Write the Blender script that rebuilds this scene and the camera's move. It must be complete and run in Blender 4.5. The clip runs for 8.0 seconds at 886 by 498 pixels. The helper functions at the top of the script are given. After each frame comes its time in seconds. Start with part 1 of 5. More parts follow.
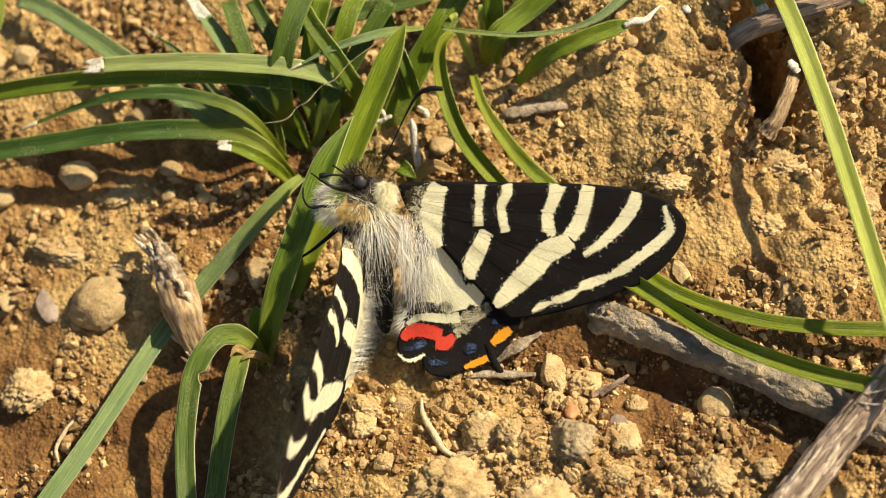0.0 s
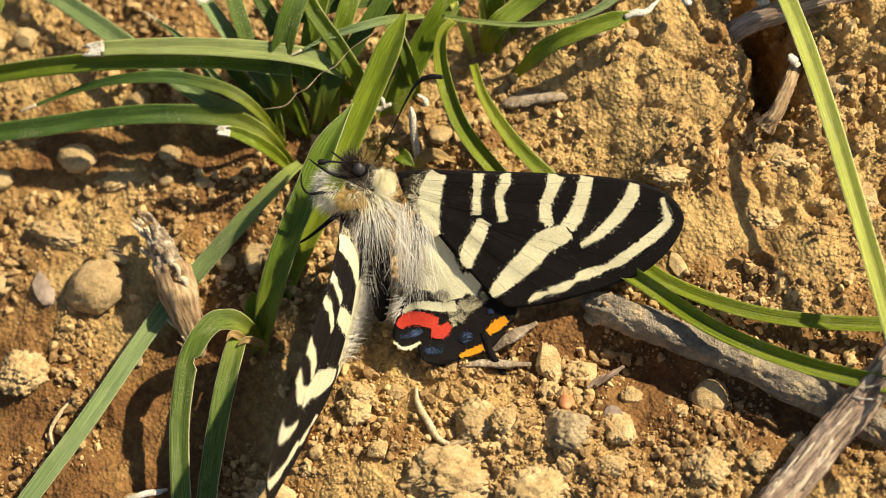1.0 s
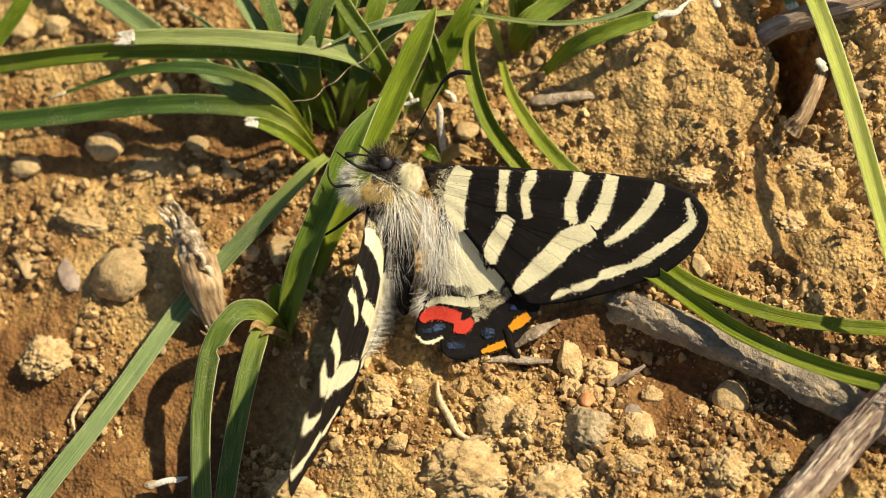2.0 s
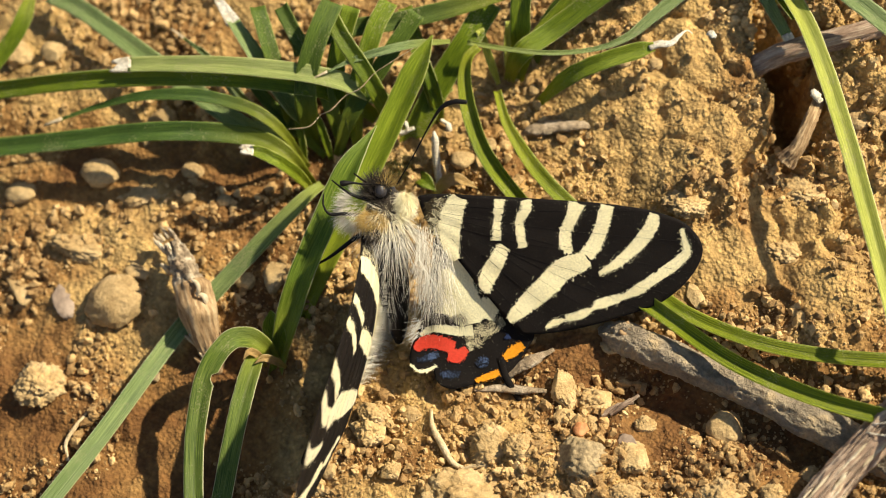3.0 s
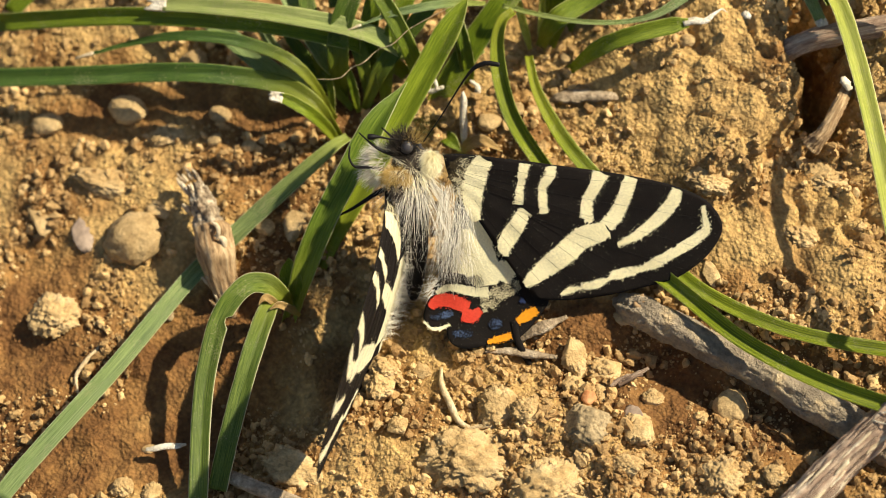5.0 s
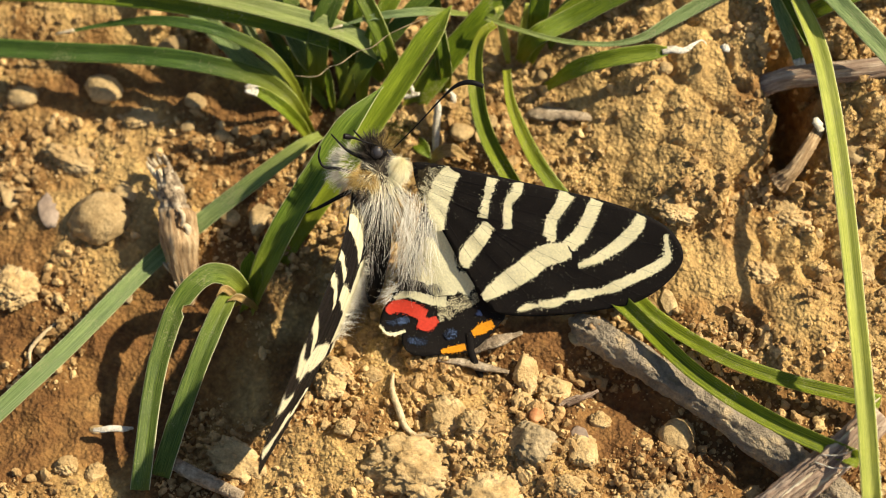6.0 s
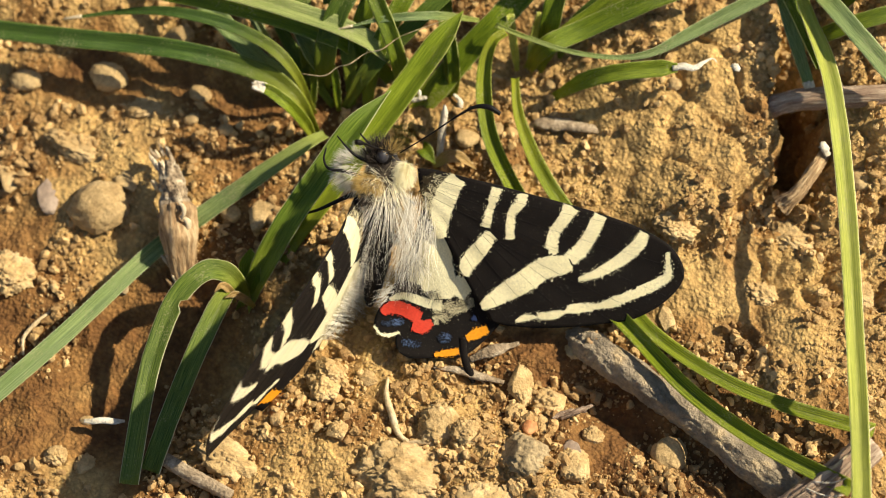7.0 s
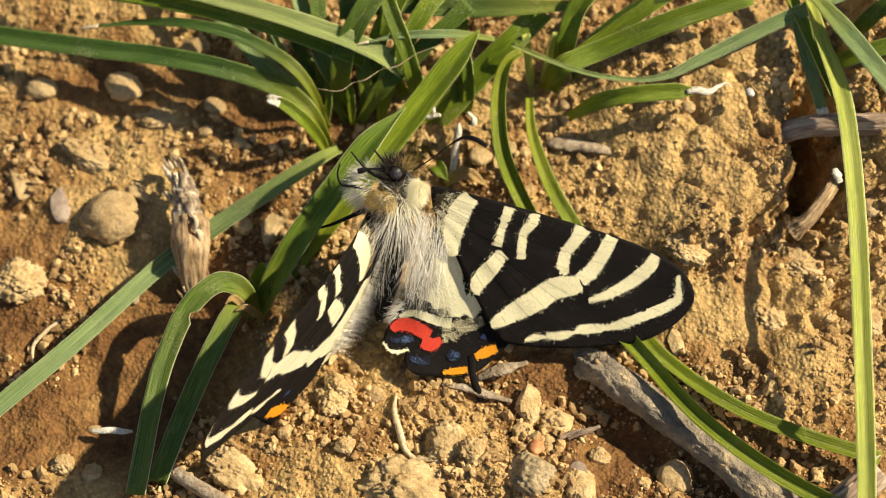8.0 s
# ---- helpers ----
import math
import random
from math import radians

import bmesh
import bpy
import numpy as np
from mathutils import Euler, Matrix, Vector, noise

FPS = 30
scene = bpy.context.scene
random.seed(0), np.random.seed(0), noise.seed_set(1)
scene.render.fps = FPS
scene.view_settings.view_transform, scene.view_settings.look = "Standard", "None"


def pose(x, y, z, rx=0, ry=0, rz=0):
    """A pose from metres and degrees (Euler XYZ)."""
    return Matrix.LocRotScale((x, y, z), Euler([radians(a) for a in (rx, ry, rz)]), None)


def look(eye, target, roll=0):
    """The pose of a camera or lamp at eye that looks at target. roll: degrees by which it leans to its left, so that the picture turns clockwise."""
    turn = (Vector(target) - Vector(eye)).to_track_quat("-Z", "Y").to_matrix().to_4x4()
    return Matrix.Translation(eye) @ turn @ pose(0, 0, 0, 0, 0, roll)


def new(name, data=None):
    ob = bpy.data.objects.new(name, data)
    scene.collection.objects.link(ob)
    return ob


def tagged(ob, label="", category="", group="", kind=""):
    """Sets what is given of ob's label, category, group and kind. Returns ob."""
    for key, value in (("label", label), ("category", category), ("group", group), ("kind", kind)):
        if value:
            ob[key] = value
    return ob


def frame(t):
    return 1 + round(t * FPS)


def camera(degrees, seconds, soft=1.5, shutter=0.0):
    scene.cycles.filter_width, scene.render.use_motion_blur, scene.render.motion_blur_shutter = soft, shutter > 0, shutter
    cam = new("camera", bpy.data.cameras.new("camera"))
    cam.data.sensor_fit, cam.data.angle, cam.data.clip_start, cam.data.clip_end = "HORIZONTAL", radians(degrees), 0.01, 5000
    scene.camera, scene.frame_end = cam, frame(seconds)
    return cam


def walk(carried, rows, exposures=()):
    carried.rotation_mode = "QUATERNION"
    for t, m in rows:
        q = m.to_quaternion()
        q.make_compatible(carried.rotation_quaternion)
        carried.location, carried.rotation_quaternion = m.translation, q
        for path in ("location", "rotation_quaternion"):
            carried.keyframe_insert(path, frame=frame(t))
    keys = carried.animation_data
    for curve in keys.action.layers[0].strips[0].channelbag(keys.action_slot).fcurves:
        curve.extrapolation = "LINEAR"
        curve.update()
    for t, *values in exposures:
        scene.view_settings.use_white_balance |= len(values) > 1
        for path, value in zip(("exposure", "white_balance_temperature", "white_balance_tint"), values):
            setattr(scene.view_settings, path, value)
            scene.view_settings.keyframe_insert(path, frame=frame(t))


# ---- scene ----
MM = 0.001

# ---- camera and its way (millimetres: eye, target; degrees of roll) ----
cam = camera(24, 8.0, soft=1.0)
cam.data.dof.use_dof = True
cam.data.dof.focus_distance = 0.235
cam.data.dof.aperture_fstop = 19.0
PATH = [
    (0.0, (8.8, -115.4, 211.5), (2.7, 4.4, 3.6), -8.13),
    (0.5, (8.7, -117.5, 210.2), (1.4, 3.8, 3.2), -8.21),
    (1.0, (8.6, -116.0, 211.3), (2.9, 3.2, 3.0), -7.07),
    (1.2, (9.1, -115.1, 212.9), (2.5, 1.9, 3.4), -7.25),
    (2.3, (7.4, -117.9, 211.3), (-0.3, 2.5, 3.8), -6.41),
    (2.5, (8.1, -117.0, 211.7), (0.5, 2.9, 3.9), -6.42),
    (3.0, (8.0, -117.0, 211.9), (0.9, 5.2, 5.4), -5.91),
    (3.5, (4.5, -117.4, 212.7), (-4.3, 3.6, 5.6), -5.92),
    (4.0, (5.6, -117.7, 212.3), (-5.0, 0.5, 3.7), -5.90),
    (5.3, (5.4, -118.2, 213.2), (-1.4, 0.5, 4.8), -0.96),
    (5.5, (7.7, -115.3, 215.2), (0.0, 3.0, 6.6), -0.67),
    (6.0, (7.4, -115.9, 215.1), (2.9, 1.1, 5.6), 3.89),
    (6.5, (5.5, -112.0, 216.6), (5.9, 2.4, 5.6), 7.57),
    (7.0, (3.6, -112.0, 216.3), (2.7, 2.2, 5.2), 8.13),
    (7.5, (2.6, -112.8, 216.3), (0.5, 3.5, 6.3), 8.68),
    (8.0, (2.1, -111.1, 217.4), (1.1, 3.5, 6.6), 9.39),
]
EXPOSURE = 0.58
walk(cam, [(t, look(Vector(e) * MM, Vector(g) * MM, r)) for t, e, g, r in PATH],
     exposures=[(0.0, EXPOSURE, 6750, 10), (8.0, EXPOSURE, 6750, 10)])

# ---- world and sun ----
SUN_WAY = Vector((0.74, 0.24, 0.83)).normalized()
world = bpy.data.worlds.new("sky")
scene.world = world
world.use_nodes = True
wn = world.node_tree.nodes
sky = wn.new("ShaderNodeTexSky")
sky.sky_type = "NISHITA"
sky.sun_disc = False
sky.sun_elevation = math.asin(SUN_WAY.z)
sky.sun_rotation = math.atan2(SUN_WAY.x, SUN_WAY.y)
world.node_tree.links.new(sky.outputs[0], wn["Background"].inputs[0])
wn["Background"].inputs[1].default_value = 0.068
sun_data = bpy.data.lights.new("sun", "SUN")
sun_data.energy = 5.0
sun_data.angle = radians(1.0)
sun_data.color = (1.0, 0.90, 0.71)
sun = new("sun", sun_data)
sun.matrix_world = look(SUN_WAY * 2.0, (0, 0, 0))

# ---- materials ----


def nodes_of(name):
    m = bpy.data.materials.new(name)
    m.use_nodes = True
    nt = m.node_tree
    return m, nt, nt.nodes["Principled BSDF"]


def add(nt, kind, **values):
    n = nt.nodes.new(kind)
    for key, value in values.items():
        n.inputs[key].default_value = value
    return n


def noise_tex(nt, vec, scale, detail=4.0, rough=0.6):
    n = add(nt, "ShaderNodeTexNoise", Scale=scale, Detail=detail, Roughness=rough)
    nt.links.new(vec, n.inputs["Vector"])
    return n.outputs["Fac"]


def ramp(nt, fac, stops):
    n = nt.nodes.new("ShaderNodeValToRGB")
    el = n.color_ramp.elements
    while len(el) < len(stops):
        el.new(0.5)
    for e, (p, c) in zip(el, stops):
        e.position = p
        e.color = (*c, 1.0)
    nt.links.new(fac, n.inputs["Fac"])
    return n.outputs["Color"]


def mix(nt, fac, a, b, how="MIX"):
    n = nt.nodes.new("ShaderNodeMix")
    n.data_type = "RGBA"
    n.blend_type = how
    for sock, val in ((n.inputs["Factor"], fac), (n.inputs["A"], a), (n.inputs["B"], b)):
        if isinstance(val, (int, float)):
            sock.default_value = val
        elif isinstance(val, tuple):
            sock.default_value = (*val, 1.0)
        else:
            nt.links.new(val, sock)
    return n.outputs["Result"]


def bump(nt, bsdf, height, strength, distance):
    n = add(nt, "ShaderNodeBump", Strength=strength, Distance=distance)
    nt.links.new(height, n.inputs["Height"])
    nt.links.new(n.outputs["Normal"], bsdf.inputs["Normal"])


def object_coords(nt):
    return nt.nodes.new("ShaderNodeTexCoord").outputs["Object"]


def two_scale(name, dark, mid, light, big, small, roughness=0.8, relief=0.0002, strength=0.6, island=0.0, per_object=0.0, specular=0.3, crest=0.72):
    """A mottled surface: coarse patches, fine grain, bump; pieces may differ a little in tone."""
    m, nt, b = nodes_of(name)
    co = object_coords(nt)
    col = ramp(nt, noise_tex(nt, co, big, 5.0), [(0.30, dark), (0.52, mid), (crest, light)])
    grain = noise_tex(nt, co, small, 3.0, 0.7)
    col = mix(nt, 0.55, col, ramp(nt, grain, [(0.25, (0.45, 0.45, 0.45)), (0.75, (1.35, 1.3, 1.25))]), "MULTIPLY")
    if island:
        geo = nt.nodes.new("ShaderNodeNewGeometry")
        col = mix(nt, island, col, ramp(nt, geo.outputs["Random Per Island"], [(0.0, (0.62, 0.52, 0.42)), (0.4, (1.0, 0.96, 0.9)), (1.0, (1.45, 1.42, 1.35))]), "MULTIPLY")
    if per_object:
        info = nt.nodes.new("ShaderNodeObjectInfo")
        col = mix(nt, per_object, col, ramp(nt, info.outputs["Random"], [(0.0, (0.7, 0.62, 0.52)), (1.0, (1.25, 1.22, 1.15))]), "MULTIPLY")
    nt.links.new(col, b.inputs["Base Color"])
    b.inputs["Roughness"].default_value = roughness
    b.inputs["Specular IOR Level"].default_value = specular
    bump(nt, b, grain, strength, relief)
    return m


def soil_material():
    """Damp red-brown earth with dry tan crust on the raised parts and gritty grain."""
    m, nt, b = nodes_of("soil")
    co = object_coords(nt)
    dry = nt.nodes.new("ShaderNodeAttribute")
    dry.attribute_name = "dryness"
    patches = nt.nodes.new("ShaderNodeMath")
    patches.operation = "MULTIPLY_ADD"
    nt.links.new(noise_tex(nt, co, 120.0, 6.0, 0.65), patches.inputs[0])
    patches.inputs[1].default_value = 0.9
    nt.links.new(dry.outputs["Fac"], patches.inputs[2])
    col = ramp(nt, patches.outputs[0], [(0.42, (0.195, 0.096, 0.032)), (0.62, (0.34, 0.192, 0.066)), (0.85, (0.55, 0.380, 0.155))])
    grit = noise_tex(nt, co, 900.0, 4.0, 0.7)
    col = mix(nt, 0.7, col, ramp(nt, grit, [(0.28, (0.45, 0.40, 0.36)), (0.5, (0.95, 0.93, 0.9)), (0.74, (1.45, 1.4, 1.3))]), "MULTIPLY")
    mid = noise_tex(nt, co, 260.0, 4.0, 0.6)
    col = mix(nt, 0.5, col, ramp(nt, mid, [(0.3, (0.6, 0.52, 0.45)), (0.7, (1.2, 1.18, 1.12))]), "MULTIPLY")
    nt.links.new(col, b.inputs["Base Color"])
    b.inputs["Roughness"].default_value = 0.85
    b.inputs["Specular IOR Level"].default_value = 0.25
    grain = nt.nodes.new("ShaderNodeTexVoronoi")
    grain.inputs["Scale"].default_value = 1900.0
    nt.links.new(co, grain.inputs["Vector"])
    col = mix(nt, 0.42, col, ramp(nt, grain.outputs["Distance"], [(0.1, (1.2, 1.18, 1.12)), (0.65, (0.55, 0.5, 0.44))]), "MULTIPLY")
    nt.links.new(col, b.inputs["Base Color"])
    both = nt.nodes.new("ShaderNodeMath")
    both.operation = "ADD"
    nt.links.new(grit, both.inputs[0])
    nt.links.new(mid, both.inputs[1])
    all_of = nt.nodes.new("ShaderNodeMath")
    all_of.operation = "MULTIPLY_ADD"
    all_of.inputs[1].default_value = -0.45
    nt.links.new(grain.outputs["Distance"], all_of.inputs[0])
    nt.links.new(both.outputs[0], all_of.inputs[2])
    bump(nt, b, all_of.outputs[0], 1.0, 0.0006)
    return m


def fibre_material(name, dark, mid, light):
    """Split dry wood: grain drawn out along the stem, cracks as relief."""
    m, nt, b = nodes_of(name)
    uv = nt.nodes.new("ShaderNodeUVMap").outputs["UV"]
    stretch = add(nt, "ShaderNodeMapping", Scale=(9.0, 0.35, 1.0))
    nt.links.new(uv, stretch.inputs["Vector"])
    grain = noise_tex(nt, stretch.outputs["Vector"], 2.2, 6.0, 0.7)
    co = object_coords(nt)
    patch = noise_tex(nt, co, 260.0, 5.0)
    fine = noise_tex(nt, co, 1700.0, 3.0, 0.7)
    col = ramp(nt, grain, [(0.28, dark), (0.5, mid), (0.72, light)])
    col = mix(nt, 0.7, col, ramp(nt, patch, [(0.3, (0.62, 0.55, 0.5)), (0.7, (1.25, 1.22, 1.18))]), "MULTIPLY")
    col = mix(nt, 0.4, col, ramp(nt, fine, [(0.3, (0.6, 0.6, 0.6)), (0.7, (1.3, 1.3, 1.3))]), "MULTIPLY")
    nt.links.new(col, b.inputs["Base Color"])
    b.inputs["Roughness"].default_value = 0.8
    b.inputs["Specular IOR Level"].default_value = 0.3
    bump(nt, b, grain, 0.9, 0.0004)
    return m


def leaf_material(name, dark, light, edge, gloss=0.48, foot_end=0.38, foot_share=0.75):
    """Strappy leaf: lengthwise veins from the leaf's own coordinates, some light passing through."""
    m, nt, b = nodes_of(name)
    uv = nt.nodes.new("ShaderNodeUVMap").outputs["UV"]
    stretch = add(nt, "ShaderNodeMapping", Scale=(26.0, 0.5, 1.0))
    nt.links.new(uv, stretch.inputs["Vector"])
    veins = noise_tex(nt, stretch.outputs["Vector"], 1.6, 3.0, 0.6)
    co = object_coords(nt)
    blotch = noise_tex(nt, co, 120.0, 4.0)
    thread = add(nt, "ShaderNodeMapping", Scale=(95.0, 0.7, 1.0))
    nt.links.new(uv, thread.inputs["Vector"])
    fine = noise_tex(nt, thread.outputs["Vector"], 1.3, 3.0, 0.65)
    col = ramp(nt, veins, [(0.36, dark), (0.64, light)])
    col = mix(nt, 0.75, col, ramp(nt, fine, [(0.30, (0.50, 0.55, 0.45)), (0.5, (1.0, 1.0, 1.0)), (0.70, (1.5, 1.45, 1.45))]), "MULTIPLY")
    col = mix(nt, 0.6, col, ramp(nt, blotch, [(0.3, (0.62, 0.68, 0.6)), (0.7, (1.25, 1.2, 1.1))]), "MULTIPLY")
    sep = nt.nodes.new("ShaderNodeSeparateXYZ")
    nt.links.new(uv, sep.inputs[0])
    rim = ramp(nt, sep.outputs["X"], [(0.0, (1, 1, 1)), (0.035, (0, 0, 0)), (0.965, (0, 0, 0)), (1.0, (1, 1, 1))])
    col = mix(nt, rim, col, edge)
    specks = noise_tex(nt, co, 5200.0, 1.0, 0.4)
    dusted = mix(nt, 1.0, specks, noise_tex(nt, co, 210.0, 3.0), "MULTIPLY")
    col = mix(nt, ramp(nt, dusted, [(0.355, (0, 0, 0)), (0.385, (0.45, 0.45, 0.45))]), col, (0.46, 0.42, 0.24))
    along = nt.nodes.new("ShaderNodeMath")
    along.operation = "MULTIPLY"
    along.inputs[1].default_value = 0.1
    nt.links.new(sep.outputs["Y"], along.inputs[0])
    foot = ramp(nt, along.outputs[0], [(foot_end * 0.3, (foot_share,) * 3), (foot_end, (0, 0, 0))])
    col = mix(nt, foot, col, mix(nt, 0.6, col, (0.36, 0.37, 0.03)))
    nt.links.new(col, b.inputs["Base Color"])
    b.inputs["Roughness"].default_value = gloss
    b.inputs["Specular IOR Level"].default_value = 0.3
    ridges = nt.nodes.new("ShaderNodeMath")
    ridges.operation = "ADD"
    nt.links.new(veins, ridges.inputs[0])
    nt.links.new(fine, ridges.inputs[1])
    bump(nt, b, ridges.outputs[0], 0.45, 0.00020)
    thin = nt.nodes.new("ShaderNodeBsdfTranslucent")
    nt.links.new(mix(nt, 1.0, col, (1.5, 1.55, 0.55), "MULTIPLY"), thin.inputs["Color"])
    both = nt.nodes.new("ShaderNodeMixShader")
    both.inputs[0].default_value = 0.30
    nt.links.new(b.outputs[0], both.inputs[1])
    nt.links.new(thin.outputs[0], both.inputs[2])
    nt.links.new(both.outputs[0], nt.nodes["Material Output"].inputs["Surface"])
    return m


def scale_material(name, base, tint, roughness=0.75, glint=0.0, sheen=0.0):
    """Wing scales: powdery colour with fine grain along the wing."""
    m, nt, b = nodes_of(name)
    co = object_coords(nt)
    grain = noise_tex(nt, co, 5200.0, 2.0, 0.7)
    soft = noise_tex(nt, co, 420.0, 4.0)
    col = mix(nt, soft, base, tint)
    col = mix(nt, 0.5, col, ramp(nt, grain, [(0.3, (0.55, 0.55, 0.55)), (0.72, (1.3, 1.3, 1.3))]), "MULTIPLY")
    if glint:
        col = mix(nt, ramp(nt, noise_tex(nt, co, 6500.0, 2.0, 0.5), [(0.70, (0, 0, 0)), (0.76, (glint, glint, glint))]), col, (0.62, 0.58, 0.40))
    nt.links.new(col, b.inputs["Base Color"])
    b.inputs["Roughness"].default_value = roughness
    b.inputs["Specular IOR Level"].default_value = 0.15
    b.inputs["Sheen Weight"].default_value = sheen
    b.inputs["Sheen Roughness"].default_value = 0.35
    bump(nt, b, grain, 0.5, 0.00005)
    return m


def hair_material(name, root, tip):
    m, nt, b = nodes_of(name)
    geo = nt.nodes.new("ShaderNodeNewGeometry")
    col = mix(nt, geo.outputs["Random Per Island"], root, tip)
    nt.links.new(col, b.inputs["Base Color"])
    b.inputs["Roughness"].default_value = 0.4
    thin = nt.nodes.new("ShaderNodeBsdfTranslucent")
    nt.links.new(col, thin.inputs["Color"])
    both = nt.nodes.new("ShaderNodeMixShader")
    both.inputs[0].default_value = 0.30
    nt.links.new(b.outputs[0], both.inputs[1])
    nt.links.new(thin.outputs[0], both.inputs[2])
    nt.links.new(both.outputs[0], nt.nodes["Material Output"].inputs["Surface"])
    return m


SOIL = soil_material()
CRUMB = two_scale("dry_crumbs", (0.30, 0.185, 0.075), (0.48, 0.330, 0.150), (0.67, 0.500, 0.255), 260.0, 2600.0, 0.92, 0.0003, 0.9, island=0.85)
STONE = two_scale("pale_stone", (0.37, 0.255, 0.115), (0.50, 0.365, 0.180), (0.62, 0.47, 0.25), 300.0, 2400.0, 0.88, 0.0003, 0.8, per_object=0.5)
CLOD = two_scale("earth_clod", (0.38, 0.250, 0.105), (0.56, 0.400, 0.190), (0.71, 0.540, 0.295), 420.0, 2600.0, 0.95, 0.0003, 0.8, per_object=0.35)
GREY = two_scale("grey_stone", (0.22, 0.160, 0.085), (0.36, 0.275, 0.150), (0.48, 0.375, 0.215), 400.0, 1700.0, 0.8, 0.0003, 0.8)
SLATE = two_scale("slaty_chip", (0.22, 0.160, 0.115), (0.32, 0.240, 0.175), (0.43, 0.335, 0.250), 200.0, 1500.0, 0.6, 0.0001, 0.4)
ORANGE = two_scale("orange_grain", (0.45, 0.17, 0.06), (0.60, 0.27, 0.11), (0.70, 0.40, 0.20), 300.0, 1500.0, 0.7)
BARK = fibre_material("weathered_bark", (0.13, 0.075, 0.05), (0.40, 0.285, 0.20), (0.76, 0.66, 0.50))
STEM = fibre_material("dead_stem", (0.11, 0.062, 0.030), (0.40, 0.270, 0.140), (0.72, 0.57, 0.35))
CORK = two_scale("torn_cork", (0.09, 0.060, 0.038), (0.44, 0.34, 0.22), (0.82, 0.73, 0.54), 1100.0, 3200.0, 0.9, 0.0004, 1.0)
PALEROOT = two_scale("pale_root", (0.40, 0.29, 0.15), (0.58, 0.45, 0.26), (0.74, 0.62, 0.40), 500.0, 2400.0, 0.85, 0.0003, 0.8)
ROOTWOOD = two_scale("dusty_root", (0.22, 0.180, 0.125), (0.40, 0.330, 0.230), (0.60, 0.46, 0.27), 330.0, 2400.0, 0.88, 0.0008, 1.0, crest=0.64)
GREYWOOD = two_scale("grey_wood", (0.20, 0.145, 0.085), (0.37, 0.285, 0.185), (0.54, 0.45, 0.32), 600.0, 2400.0, 0.8, 0.0004, 0.9)
STRAW = two_scale("bleached_straw", (0.42, 0.33, 0.20), (0.60, 0.50, 0.33), (0.74, 0.66, 0.50), 300.0, 1600.0, 0.6)
WHITE_STRAW = two_scale("white_straw", (0.50, 0.42, 0.28), (0.72, 0.66, 0.52), (0.86, 0.82, 0.70), 900.0, 3200.0, 0.8, 0.0003, 0.8)
LEAF = leaf_material("leaf_green", (0.080, 0.138, 0.007), (0.250, 0.325, 0.022), (0.54, 0.54, 0.22), 0.40)
DARK = leaf_material("leaf_deep_green", (0.052, 0.100, 0.012), (0.145, 0.210, 0.030), (0.30, 0.36, 0.08))
PALE = leaf_material("leaf_blue_green", (0.120, 0.195, 0.060), (0.340, 0.425, 0.180), (0.56, 0.60, 0.36), 0.42)
YELLOW = leaf_material("leaf_yellow_green", (0.36, 0.41, 0.050), (0.66, 0.67, 0.18), (0.90, 0.86, 0.58))
YLEAF = leaf_material("leaf_fresh_green", (0.130, 0.200, 0.008), (0.330, 0.400, 0.035), (0.58, 0.58, 0.20))
CREAMLEAF = leaf_material("leaf_pale_cream_green", (0.20, 0.27, 0.06), (0.46, 0.50, 0.19), (0.62, 0.62, 0.30))
MIDLEAF = leaf_material("leaf_sheeny_green", (0.095, 0.170, 0.014), (0.28, 0.37, 0.065), (0.68, 0.68, 0.40), 0.33)
MARGIN = leaf_material("leaf_pale_margined", (0.050, 0.105, 0.010), (0.255, 0.335, 0.070), (0.70, 0.66, 0.42), 0.38)
DEEP = leaf_material("leaf_deep_yellow_footed", (0.030, 0.080, 0.012), (0.115, 0.195, 0.036), (0.34, 0.40, 0.10), 0.36, 0.52, 1.0)
RIBBED = leaf_material("leaf_ribbed_yellow_green", (0.075, 0.120, 0.004), (0.345, 0.400, 0.030), (0.46, 0.48, 0.10), 0.36)
PAPERY = leaf_material("papery_sheath", (0.44, 0.28, 0.10), (0.62, 0.43, 0.20), (0.74, 0.60, 0.38), 0.8)
LEAVES = {"deep": DEEP, "ribbed": RIBBED, "mid": MIDLEAF, "margin": MARGIN, "papery": PAPERY, "yleaf": YLEAF, "yellowpale": CREAMLEAF, "leaf": LEAF, "dark": DARK, "pale": PALE, "yellow": YELLOW}
BLACK = scale_material("black_scales", (0.004, 0.003, 0.003), (0.011, 0.008, 0.006), 0.85, glint=0.35)
CREAM = scale_material("cream_scales", (0.76, 0.68, 0.38), (0.84, 0.77, 0.50), sheen=0.42)
CREAM_SOFT = scale_material("soft_cream_scales", (0.70, 0.64, 0.38), (0.80, 0.75, 0.50), sheen=0.3)
RED = scale_material("red_scales", (0.50, 0.030, 0.016), (0.62, 0.075, 0.04))
BLUE = scale_material("blue_scales", (0.006, 0.008, 0.02), (0.05, 0.08, 0.20), 0.5)
AMBER = scale_material("orange_scales", (0.66, 0.24, 0.008), (0.76, 0.32, 0.02))


